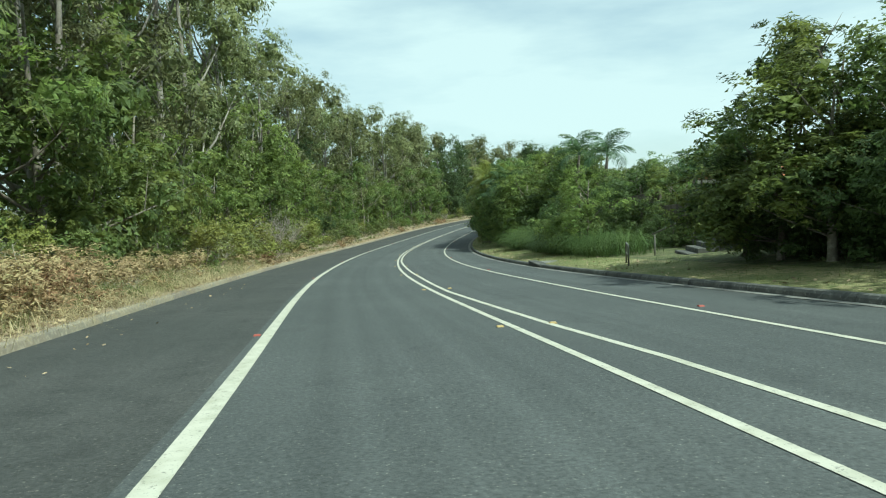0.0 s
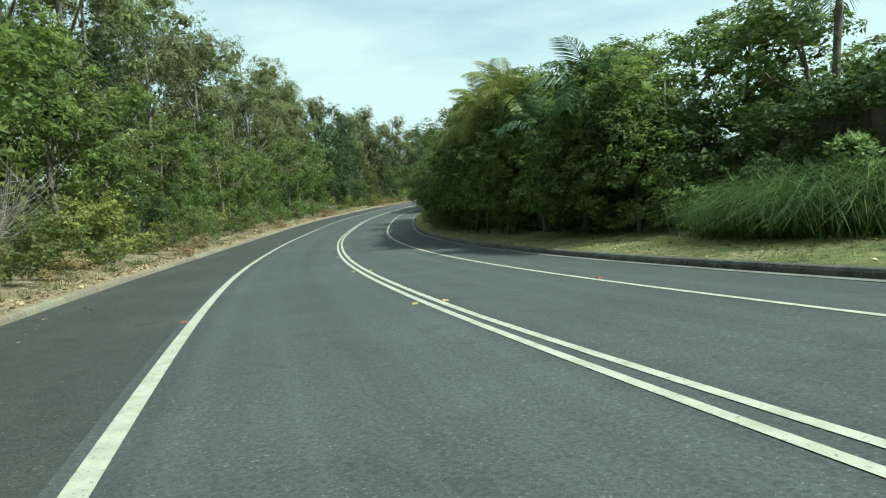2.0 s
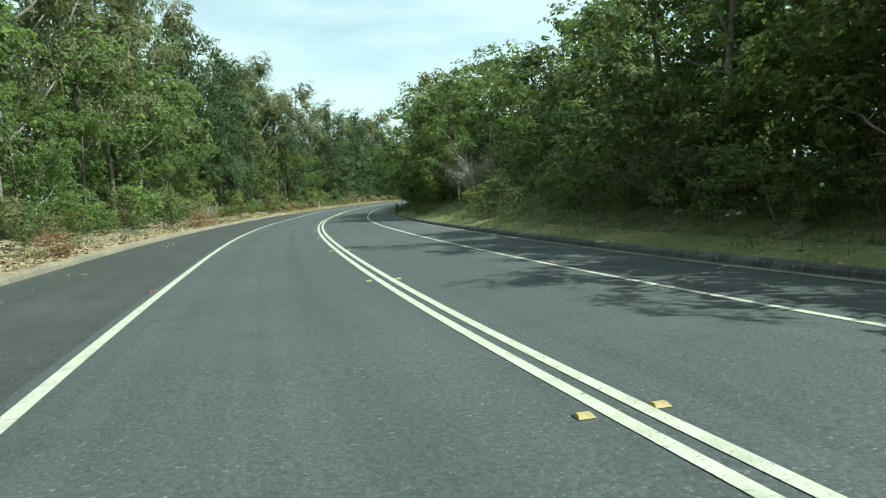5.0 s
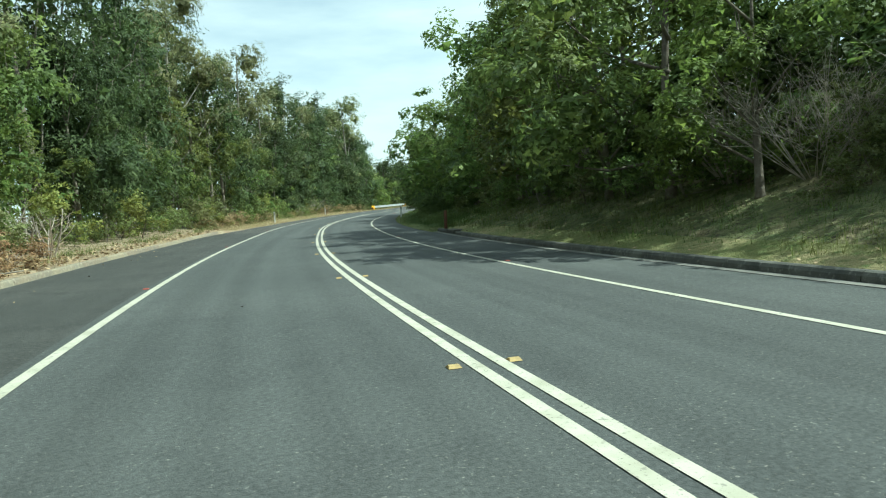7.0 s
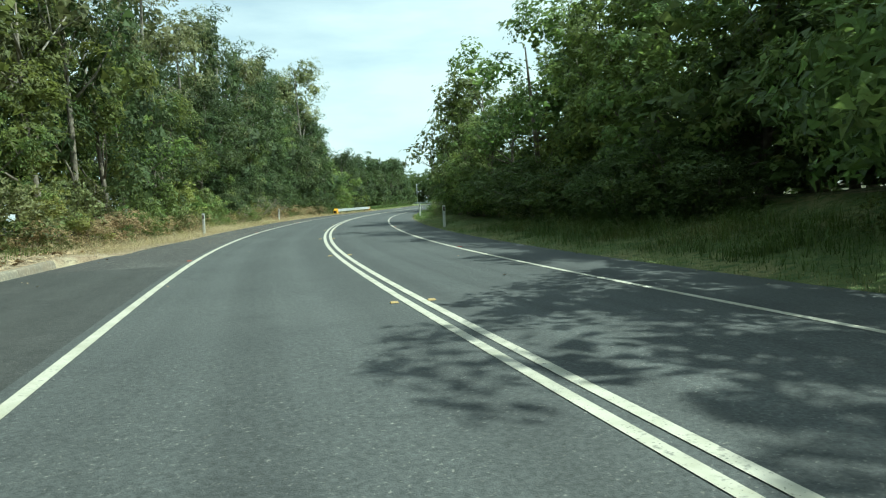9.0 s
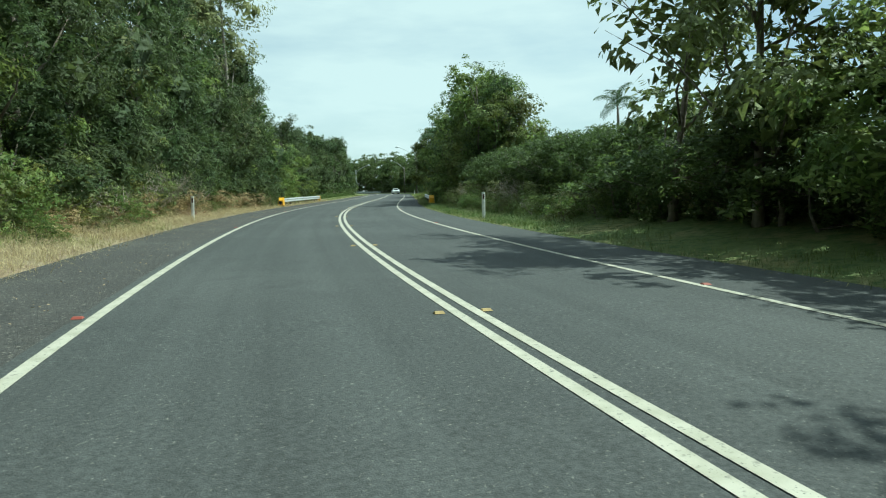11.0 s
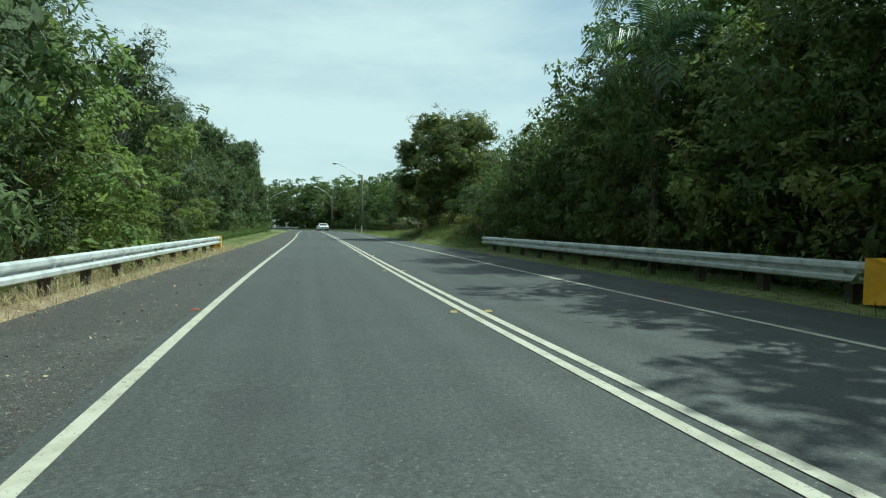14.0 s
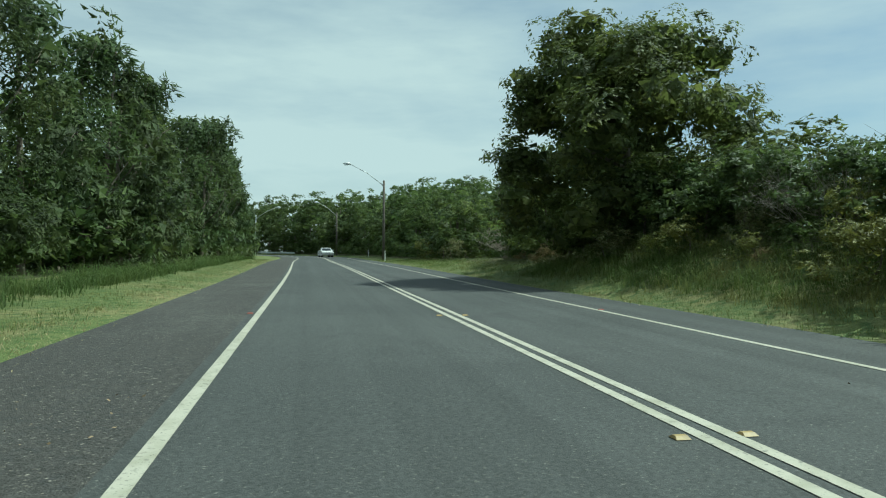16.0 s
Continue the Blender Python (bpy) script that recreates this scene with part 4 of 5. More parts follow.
while s < 228.5:
    plant(rnd.choice(BROADS), s, rnd.uniform(9.4, 10.4), right_top(s) * rnd.uniform(0.6, 0.95), 8.2, 1.0, "trees beside the culvert")
    plant(rnd.choice(OAKS), s + 1.2, rnd.uniform(10.5, 12.5), right_top(s) * rnd.uniform(0.9, 1.1), 10.8, 1.0, "trees beside the culvert")
    s += rnd.uniform(2.9, 3.6)
plant(OAKS[1], 11.6, 9.6, 6.8, 10.8, 1.6)
plant(OAKS[2], 9.0, 11.6, 7.0, 10.8, 1.7)
plant(BROADS[0], 10.2, 8.4, 4.6, 8.2, 1.4)
plant(BROADS[2], 8.5, 8.4, 5.2, 8.2, 1.5)
plant(BIGLEAF, 166.5, 7.5, 8.2, 7.8, 1.0)
plant(BIGLEAF, 163.5, 7.6, 8.6, 7.8, 1.0)
plant(GUMS[1], 204.5, -9.2, 18.5, 13.6, 0.9, "tall trees along the left bush")
plant(BIGLEAF, 201, 12.0, 8.6, 7.8, 1.0)
plant(SPREADING, 249.8, 9.4, 10.7, 11.9, 1.04)
plant(SPREADING, 262.0, 15.0, 8.8, 11.9, 0.9)
for s in np.arange(231, 247, 1.8):
    plant(HEDGE, s, rnd.uniform(9.4, 10.6), rnd.uniform(3.6, 4.4), 3.6, 1.25, "dense bushes on the right bank")
for s in np.arange(247, 264, 2.0):
    plant(LOW_HEDGE, s, rnd.uniform(8.8, 10.0), rnd.uniform(2.8, 3.8), 3.6, 1.25, "dense bushes under the spreading tree")
for s in np.arange(230, 262, 5.0):
    plant(BRACKEN, s, rnd.uniform(7.6, 8.8), rnd.uniform(1.1, 1.6), 1.15, 1.5, "clumps of dry bracken")
for s, o, h in ((243.5, 9.6, 4.2), (247, 9.0, 4.6), (250.5, 8.6, 4.4), (254, 8.8, 4.8), (258, 9.2, 5.0), (261, 10.0, 4.6), (245, 12.5, 5.4), (240, 13, 4.4), (237, 14, 4.4), (234, 12, 4.4)):
    plant(rnd.choice(FAR_BROADS), s, o, h, 8.2, 1.5, "low trees under the spreading tree")
for s, o, h in ((231, 10, 4.2), (236, 11, 4.2), (240, 12.5, 4.2), (268, 12, 4.6), (274, 11.5, 4.4), (280, 11, 5.6)):
    plant(rnd.choice(FAR_BROADS), s, o, h, 8.2, 1.3, "low trees on the right")
s = 270.0
while s < 416:
    plant(rnd.choice(FAR_CROWNS), s, rnd.uniform(10.5, 12.5), right_top(s) * rnd.uniform(0.72, 0.98), 9.2, rnd.uniform(0.95, 1.2), "trees round the far bend")
    plant(rnd.choice(FAR_CROWNS), s + 1.6, rnd.uniform(15, 19), right_top(s) * rnd.uniform(0.95, 1.15), 9.2, rnd.uniform(1.0, 1.25), "trees round the far bend")
    s += rnd.uniform(2.9, 4.1)
for s in np.arange(282, 416, 2.6):
    plant(LOW_HEDGE, s, rnd.uniform(8.6, 9.8), rnd.uniform(1.8, 3.6), 3.6, 1.4, "low bushes round the far bend")
for s, o, h in ((262, 17, 5.2), (268, 19, 5.4), (274, 17, 5.0), (280, 20, 5.6), (258, 22, 5.8), (246, 20, 5.0), (240, 18, 4.6)):
    plant(rnd.choice(FAR_BROADS), s, o, h, 8.2, 2.0, "low trees on the right")
for s in np.arange(318, 414, 4.0):
    plant(rnd.choice(FAR_CROWNS), s, -rnd.uniform(12, 16), rnd.uniform(6.5, 9.0), 9.2, 1.1, "trees past the left row")
for s, o, h, k in ((25, 8.4, 2.2, 0), (31, 8.2, 2.0, 1), (37, 8.3, 2.2, 1), (42, 8.0, 2.0, 0), (48, 8.2, 2.2, 3), (74, 7.6, 2.6, 3), (80, 7.9, 2.0, 3), (108, 7.8, 1.6, 1), (125, 7.6, 1.8, 0), (133, 7.4, 1.6, 1), (152, 8.0, 2.2, 0), (160, 7.6, 1.8, 3), (178, 7.4, 1.4, 3), (184, 7.2, 1.5, 1), (190, 7.3, 1.6, 1), (238, 8.8, 2.6, 2), (241, 8.2, 2.3, 3), (276, 8.4, 2.0, 3), (284, 8.0, 2.0, 2)):
    plant(SHRUBS[k], s, o, h, 2.2, 1.25, "shrubs along the right verge")
for s, o, h in ((30.8, 10.0, 3.2), (32.6, 9.8, 3.5), (34.6, 10.1, 3.3), (40.2, 10.3, 2.6), (42.2, 10.2, 3.0)):
    plant(HEDGE, s, o, h, 3.6, 1.2, "dense garden shrubbery behind the right verge")
for s in np.arange(198, 228, 2.4):
    plant(LOW_HEDGE, s, rnd.uniform(10.4, 11.6), rnd.uniform(3.0, 3.8), 3.6, 1.3, "dense bushes under the right trees")
for s in np.arange(93, 114, 2.3):
    plant(LOW_HEDGE, s, rnd.uniform(10.6, 12.0), rnd.uniform(4.4, 5.4), 3.6, 1.35, "dense bushes under the right trees")
for s in np.arange(139, 172, 1.9):
    plant(SHRUBS[rnd.choice((0, 0, 3))], s, rnd.uniform(7.4, 8.6), rnd.uniform(1.2, 2.4), 2.2, rnd.uniform(1.3, 1.7), "undergrowth on the right bank")
for s in (*np.arange(58, 92, 1.7), *np.arange(94, 110, 3.5), *np.arange(111, 132, 1.8), *np.arange(199, 230, 2.4)):
    plant(SHRUBS[rnd.choice((0, 0, 3, 1))], s + rnd.uniform(-0.5, 0.5), rnd.uniform(7.6, 8.8), rnd.uniform(1.0, 2.2) + rise(s, 8), 2.2, rnd.uniform(1.1, 1.6), "undergrowth on the right bank")
for s in np.arange(44, 68, 2.1):
    plant(rnd.choice(VINES), s, rnd.uniform(7.7, 8.5), right_top(s) * rnd.uniform(0.8, 1.0), 7.4, rnd.uniform(1.0, 1.25), "vine-smothered trees behind the right verge")
for s in np.arange(206.5, 229, 2.3):
    plant(rnd.choice(VINES), s, rnd.uniform(7.9, 8.8), min(7.4, right_top(s)) * rnd.uniform(0.72, 1.0), 7.4, rnd.uniform(0.95, 1.2), "vine-smothered trees beside the culvert")
for s in (*np.arange(62, 93, 2.4), *np.arange(112, 141, 2.4)):
    plant(LOW_HEDGE, s, rnd.uniform(10.6, 12.0), rnd.uniform(4.6, 5.8), 3.6, 1.35, "dense bushes under the right trees")
for s, o, h, k in ((200.5, 8.7, 10.9, 0), (204.0, 9.0, 10.4, 3), (207.5, 8.7, 9.8, 1), (197.5, 12.5, 6.2, 2)):
    plant(BROADS[k], s, o + 0.5, h, 8.2, 0.92, "trees beside the culvert")
for s, o, h in ((230.0, 8.3, 6.4), (227.0, 9.2, 6.6), (224.0, 8.6, 7.4)):
    plant(VINES[0], s, o, h, 7.4, 1.05, "vine-smothered trees beside the culvert")
for s in np.arange(29, 45, 1.9):
    plant(HEDGE, s, rnd.uniform(12.6, 13.6), rnd.uniform(4.0, 5.0), 3.6, 1.3, "garden bushes behind the fence")
for s in np.arange(229, 249, 1.5):
    plant(LOW_HEDGE, s, rnd.uniform(8.4, 9.6), rnd.uniform(3.0, 4.2), 3.6, 1.3, "dense bushes on the right bank")
for s in np.arange(231, 247, 1.3):
    plant(SHRUBS[rnd.choice((0, 3, 3, 2))], s, rnd.uniform(6.9, 8.2), rise(s, 7.5) + rnd.uniform(0.6, 1.2), 2.2, 1.6, "weeds on the mound past the guardrail")
for s in np.arange(138, 171, 1.8):
    plant(HEDGE, s, rnd.uniform(7.3, 8.1), rnd.uniform(1.6, 3.0), 3.6, rnd.uniform(1.3, 1.7), "dense undergrowth beside the right verge")
for s in np.arange(59, 93, 2.0):
    plant(SHRUBS[rnd.choice((0, 0, 3))], s, rnd.uniform(6.9, 7.6), rise(s, 7.2) + rnd.uniform(0.7, 1.5), 2.2, rnd.uniform(1.3, 1.8), "undergrowth on the right bank")
for s, o, h, k in ((73.5, 7.0, 2.6, 3), (71.5, 7.1, 1.9, 3), (97, 6.8, 1.9, 1), (99.5, 6.9, 1.6, 2), (95, 7.0, 1.5, 1)):
    plant(SHRUBS[k], s, o, h, 2.2, 1.6, "shrubs along the right verge")
plant(BROADS[2], 231.5, -8.7, 4.6, 8.2, 1.3, "saplings behind the left guardrail")
for s in np.arange(147, 204, 2.3):
    plant(SHRUBS[rnd.choice((0, 1, 2, 3))], s + rnd.uniform(-0.8, 0.8), -rnd.uniform(6.7, 8.0), rnd.uniform(0.55, 1.25), 2.2, rnd.uniform(1.2, 1.8), "weeds on the dry left verge")
for s in np.arange(97, 117, 1.9):
    plant(LOW_HEDGE, s, rnd.uniform(12.6, 14.5), rnd.uniform(6.0, 7.2), 3.6, 1.0, "dense bushes under the right trees")
for s in np.arange(90, 133, 1.7):
    plant(SHRUBS[rnd.choice((0, 0, 3, 1))], s, rnd.uniform(8.8, 9.8), rise(s, 9.3) + rnd.uniform(0.8, 1.9), 2.2, rnd.uniform(1.2, 1.6), "undergrowth on the right bank")
for s, h in ((214, 3.9), (217.5, 4.4), (221, 4.0), (224.5, 3.6)):
    plant(BROADS[rnd.randrange(4)], s, -rnd.uniform(8.4, 9.0), h, 8.2, 1.3, "saplings behind the left guardrail")
for s in np.arange(170, 203, 1.5):
    plant(SHRUBS[rnd.choice((0, 0, 3))], s, rnd.uniform(6.9, 7.8), rnd.uniform(0.8, 1.5), 2.2, rnd.uniform(1.3, 1.8), "undergrowth below the vine hedge")
late = random.Random(77)
s = 172.5
while s < 206:
    plant(late.choice(OAKS), s, -late.uniform(9.1, 9.9), left_top(s) * late.uniform(0.42, 0.66), 10.8, late.uniform(1.0, 1.25), "she-oaks in front of the left bush")
    s += late.uniform(2.4, 3.2)
for s in np.arange(171, 203, 0.95):
    plant(SHRUBS[late.choice((0, 0, 0, 3))], s, late.uniform(6.45, 7.0), late.uniform(0.55, 1.05), 2.2, late.uniform(1.5, 2.0), "undergrowth below the vine hedge")
for s, h, k in ((75.5, 2.0, 1), (77.0, 1.6, 3)):
    plant(SHRUBS[k], s, late.uniform(6.55, 6.85), h, 2.2, 1.2, "light-green shrubs on the right bank")
for s, h in ((63.6, 4.5), (65.4, 4.2), (67.2, 4.5)):
    plant(BROADS[2], s, late.uniform(7.0, 7.3), h, 8.2, 0.95, "small olive-green trees on the right bank")
for s, o, h in ((175.6, 6.9, 0.95), (183, 6.9, 0.8)):
    plant(DEAD, s, o, h, 1.7, 1.2, "dead bushes on the verges")
for s in np.arange(227, 300, 1.9):
    plant(LOW_HEDGE, s, -late.uniform(11.6, 12.8), late.uniform(3.2, 4.6), 3.6, 1.3, "dense bushes behind the she-oaks")
plant(VINES[0], 220.5, 8.4, 8.6, 7.4, 0.9, "vine-smothered trees beside the culvert")
for s, o, h in ((78, 7.9, 2.8), (84, 8.4, 2.6), (112, 9.0, 4.0), (222, 8.4, 2.6), (264, 9.0, 2.8), (190, 7.4, 1.8)):
    plant(DEAD, s, o, h, 1.7, 1.2, "dead bushes on the verges")
for s, o, h in ((86, 8.0, 3.4), (105.5, 8.7, 5.0), (109.5, 9.0, 4.8), (181, 7.9, 2.2), (240, 9.5, 4.0), (265, 9.5, 3.6)):
    plant(BIG_DEAD, s, o, h, 1.9, 1.0, "dead bushes on the verges")
for s, o, h, k in ((40.6, 12.0, 6.5, 1.05), (36.6, 12.8, 6.0, 0.95), (50, 7.5, 4.2, 0.9), (203, 20, 7.3, 0.9), (219, 9.8, 9.0, 1.1), (214, 7.3, 5.6, 1.15), (29, 18, 4.8, 1.05), (32.5, 18.5, 4.9, 1), (35.5, 18, 4.7, 1.05), (46.5, 7.6, 4.9, 0.9), (54, 7.5, 4.4, 0.9), (64, 8.6, 6.4, 1), (68, 8.8, 6.8, 1.0)):
    build_palm(s, o, h, k)
for s, o, h, k in ((62.0, 7.0, 5.0, 0.9), (60.6, 6.7, 4.5, 0.85), (59.4, 7.0, 5.7, 0.95), (58.2, 6.7, 5.2, 0.9), (57.2, 7.0, 5.9, 1.0), (55.8, 6.7, 5.5, 0.95), (54.4, 7.0, 5.9, 1.0), (52.8, 6.8, 5.7, 0.95)):
    build_palm(s, o, h, k, "slender cane palm with arching yellow-green fronds", CANE_FRONDS)
for s, o, h, seed in ((234.6, 9.2, 4.3, 1), (233.0, 8.8, 4.0, 2)):
    build_screw_pine(s, o, h, seed)
for ob in ARCHIVE:
    for o in (*ob.children_recursive, ob):
        bpy.data.objects.remove(o)


# ---- grass, dry stalks and fallen leaves ----
def tufts(name, seed, spots, per, width, mat, label, bend_out=0.6, loose=0.1):
    """Tufts of arching blades at spots of (s, off, height)."""
    rng = np.random.default_rng(seed)
    base, tall = [], []
    for s, o, h in spots:
        if left_edge(s) - 0.12 < o < right_edge(s) + (0.5 if s < 128 else 0.1) or (s < 146 and -6.95 < o < 0):
            continue
        base.append(on_road(s, o, rise(s, o) - 0.03))
        tall.append(h)
    base, tall = np.repeat(np.array(base), per, 0), np.repeat(np.array(tall), per)[:, None]
    m = len(base)
    a = rng.random(m) * 2 * math.pi
    d = np.stack([np.cos(a), np.sin(a), np.zeros(m)], 1)
    side = np.stack([-d[:, 1], d[:, 0], np.zeros(m)], 1) * width * (0.6 + 0.8 * rng.random((m, 1)))
    up = np.array([0, 0, 1.0])
    L = tall * (0.45 + 0.75 * rng.random((m, 1)))
    b = bend_out * (0.2 + rng.random((m, 1)))
    p = base + d * loose * rng.random((m, 1)) + rng.normal(size=(m, 3)) * loose * np.array([0.7, 0.7, 0.0])
    q = p + up * L * 0.6 + d * L * b * 0.3
    tip = p + up * L * (1 - 0.45 * b) + d * L * b
    one = np.stack([p - side, p + side, q + side * 0.3], 1)
    end = np.stack([q - side * 0.75, q + side * 0.75, tip], 1)
    tagged(new(name, quads(name, np.concatenate([one, end]), mat)), label, "grass", kind="stuff")


rnd = random.Random(9)
U, G = rnd.uniform, rnd.gauss
tufts("verge_grass", 1, [(U(2, 128), U(5.8, 8.4), U(0.05, 0.15)) for _ in range(2000)], 14, 0.006, GRASS, "short green grass on the right verge", 1.2, 0.2)
tufts("verge_grass", 2, [(s, right_edge(s) + 0.15 + abs(G(0, 1.1)), U(0.08, 0.26)) for s in (U(128, 300) for _ in range(2200))], 16, 0.006, GRASS, "green grass beside the right shoulder", 1.2, 0.24)
tufts("verge_grass", 3, [(s, left_edge(s) - 0.7 - abs(G(0, 1.0)), U(0.06, 0.15)) for s in (U(226, 300) for _ in range(1500))], 14, 0.006, GRASS, "mown green grass beside the left shoulder", 1.2, 0.28)
tufts("verge_grass", 11, [(U(58, 130), U(5.9, 9.2), U(0.06, 0.24)) for _ in range(1300)] + [(G(c, 1.3), U(6.0, 8.8), U(0.2, 0.6)) for c in (63, 69, 80, 88, 94, 101, 106, 112, 118, 124) for _ in range(60)], 14, 0.007, GRASS, "scattered green grass on the shady bank", 1.3, 0.26)
tufts("lush_grass", 12, [(U(129, 150), U(5.6, 8.2), U(0.2, 0.7)) for _ in range(380)] + [(U(170, 204), 5.2 + abs(G(0.1, 0.45)), U(0.1, 0.3)) for _ in range(360)], 22, 0.008, REED, "lush bright green grass beside the right shoulder", 1.3, 0.22)
tufts("lush_grass", 9, [(U(226, 302), -U(7.7, 9.4), U(0.35, 0.8)) for _ in range(1100)], 22, 0.009, REED, "long lush green grass under the she-oaks", 1.3, 0.22)
tufts("dry_grass", 10, [(s, left_edge(s) - 0.15 - abs(G(0, 0.45)), U(0.05, 0.14)) for s in (U(206, 300) for _ in range(1100))] + [(s, right_edge(s) + 0.12 + abs(G(0, 0.25)), U(0.05, 0.14)) for s in (U(128, 300) for _ in range(1100))], 12, 0.005, DRY_LEAF, "pale dry grass along the edge of the asphalt", 1.5, 0.25)
tufts("bank_grass", 13, [(U(229, 252), U(5.9, 8.6), U(0.3, 0.75)) for _ in range(560)], 20, 0.008, GRASS, "shaggy green grass on the mound past the guardrail", 1.3, 0.24)
tufts("verge_grass", 7, [(U(228, 290), 5.6 + abs(G(1.2, 1.4)), U(0.12, 0.42)) for _ in range(1300)], 18, 0.007, GRASS, "green grass on the right bank", 1.25, 0.24)
tufts("dry_grass", 4, [(U(3, 30), -6.95 - abs(G(0.3, 0.8)), U(0.2, 0.7)) for _ in range(620)] + [(s, left_edge(s) - 0.2 - abs(G(0.4, 0.9)), U(0.12, 0.5)) for s in (U(146, 232) for _ in range(1700))] + [(U(146, 206), -U(6.9, 8.3), U(0.3, 0.8)) for _ in range(300)] + [(U(26, 146), -6.95 - abs(G(0.1, 0.4)), U(0.08, 0.3)) for _ in range(400)], 22, 0.0045, DRY_LEAF, "dry straw-coloured grass on the left verge", 1.9, 0.36)
tufts("green_tuft", 8, [(U(4, 30), -U(7.1, 8.4), U(0.3, 0.8)) for _ in range(160)] + [(U(30, 206), -U(7.3, 8.2), U(0.2, 0.6)) for _ in range(420)], 24, 0.007, GRASS, "green grass tufts among the dry litter", 1.2, 0.16)
tufts("tall_grass", 5, [(G(c, 1.0), U(7.7, 9.3), U(0.6, 1.0) * h) for c, h in ((22, 1.4), (26, 1.8), (29.5, 1.9), (36.6, 2.0), (38.8, 1.7)) for _ in range(80)], 50, 0.0095, REED, "tall arching green grass in front of a garden fence", 1.6, 0.34)
tufts("tall_grass", 6, [(s, U(6.2, 8.0), U(0.25, 0.6)) for s in [U(134, 150) for _ in range(120)] + [U(172, 200) for _ in range(90)] + [U(236, 250) for _ in range(120)]], 40, 0.009, GRASS, "tall green grass beside the right shoulder", 1.3, 0.2)


def fallen(name, seed, count, area, size, mat, label):
    rng = np.random.default_rng(seed)
    out = []
    for _ in range(count):
        s, o = area(rng)
        inside = left_edge(s) < o < right_edge(s)
        p = np.array(on_road(s, o, (0.012 if inside else rise(s, o) + 0.02) + 0.02 * rng.random()))
        d = unit(rng, 1)[0] * np.array((1, 1, 0.35))
        w = np.cross(d, (0, 0, 1)) * 0.35 + np.array((0, 0, 0.12 * rng.normal()))
        L = size * (0.4 + rng.random())
        out.append((p, p + (d * 0.5 + w) * L, p + d * L, p + (d * 0.5 - w) * L))
    tagged(new(name, quads(name, np.array(out), mat)), label, "leaf litter", kind="stuff")


fallen("fallen_leaves", 1, 9000, lambda g: (g.uniform(4, 150), -6.85 - abs(g.normal()) * 0.75), 0.14, FALLEN, "dry brown fallen leaves and bark on the left verge")
fallen("fallen_leaves", 2, 700, lambda g: (g.uniform(0, 235), -5.2 - abs(g.normal()) * 0.7 if g.random() < 0.95 else g.uniform(-6, 5)), 0.06, FALLEN, "scattered dry leaves on the road shoulder")
fallen("fallen_leaves", 4, 1600, lambda g: (g.uniform(150, 232), -3.6 - abs(g.normal()) * 0.9), 0.036, FALLEN, "small dry leaves scattered on the coarse left shoulder")
fallen("fallen_leaves", 3, 1500, lambda g: (g.uniform(2, 128), 5.45 + abs(g.normal()) * 0.9), 0.1, FALLEN, "dry leaves on the right verge")


# ---- roadside things ----
def road_pose(s, off, h=0.0, turn=0.0):
    """The pose of a thing that stands beside the road and looks back along it."""
    return Matrix.Translation(on_road(s, off, h)) @ pose(0, 0, 0, 0, 0, turn_at(s) + turn)


MARKER = Solid()
MARKER.v = [Vector(p) for p in ((-0.05, -0.05, 0), (0.05, -0.05, 0), (0.05, 0.05, 0), (-0.05, 0.05, 0), (-0.04, -0.018, 0.018), (0.04, -0.018, 0.018), (0.04, 0.018, 0.018), (-0.04, 0.018, 0.018))]
MARKER.f = [(0, 1, 5, 4), (1, 2, 6, 5), (2, 3, 7, 6), (3, 0, 4, 7), (4, 5, 6, 7), (3, 2, 1, 0)]
MARK_YELLOW, MARK_RED = MARKER.mesh("road_stud", AMBER), MARKER.mesh("road_stud", RED)
STUD_ROWS = np.interp(np.arange(31), (0, 2, 6, 8, 14, 16, 19, 20, 22, 24, 26, 27, 29, 30), (4.0, 20.0, 51.6, 66.9, 110.4, 124.9, 149.8, 157.9, 174.1, 190.8, 205.4, 213.3, 229.9, 237.8))
for i, s in enumerate(STUD_ROWS):
    for off in (-0.16, 0.3 + (0.28 if s < 8 else 0.2 if s < 13 else 0.1 if s < 30 else 0)):
        tagged(new("road_stud", MARK_YELLOW), "worn amber road stud beside the centre line", "road stud", "amber road studs").matrix_world = road_pose(s, off, 0.005)
    if i % 2 == 0:
        for off in (-3.42, 3.22):
            tagged(new("road_stud", MARK_RED), "worn red road stud beside the edge line", "road stud", "red road studs").matrix_world = road_pose(s + 0.8, off, 0.005)


def build_guide_post(s, off):
    root = thing("guide_post", "white plastic guide post with a reflector on the verge", "guide post", "guide posts", road_pose(s, off, rise(s, off)))
    sol = Solid()
    sol.v = [Vector(p) for h in (-0.1, 0.93, 1.0) for p in ((-0.065, -0.02, h), (-0.035, -0.038, h), (0.035, -0.038, h), (0.065, -0.02, h), (0.05, 0.02, h), (-0.05, 0.02, h))]
    for q in (0, 6):
        for k in range(6):
            sol.f.append((q + k, q + (k + 1) % 6, q + 6 + (k + 1) % 6, q + 6 + k))
    sol.f += [tuple(range(12, 18)), tuple(range(5, -1, -1))]
    part("post", sol.mesh("post", WHITE), root)
    part("reflector", Solid().box((0.06, 0.012, 0.2), Matrix.Translation((0, -0.046, 0.72)), 0.004).mesh("reflector", DARK_RED), root, "small dark reflector")


for s, off in ((159.2, -5.95), (181.4, -6.05), (155.6, 5.25), (177.1, 5.4), (292, 5.3), (322, 6.6)):
    build_guide_post(s, off)


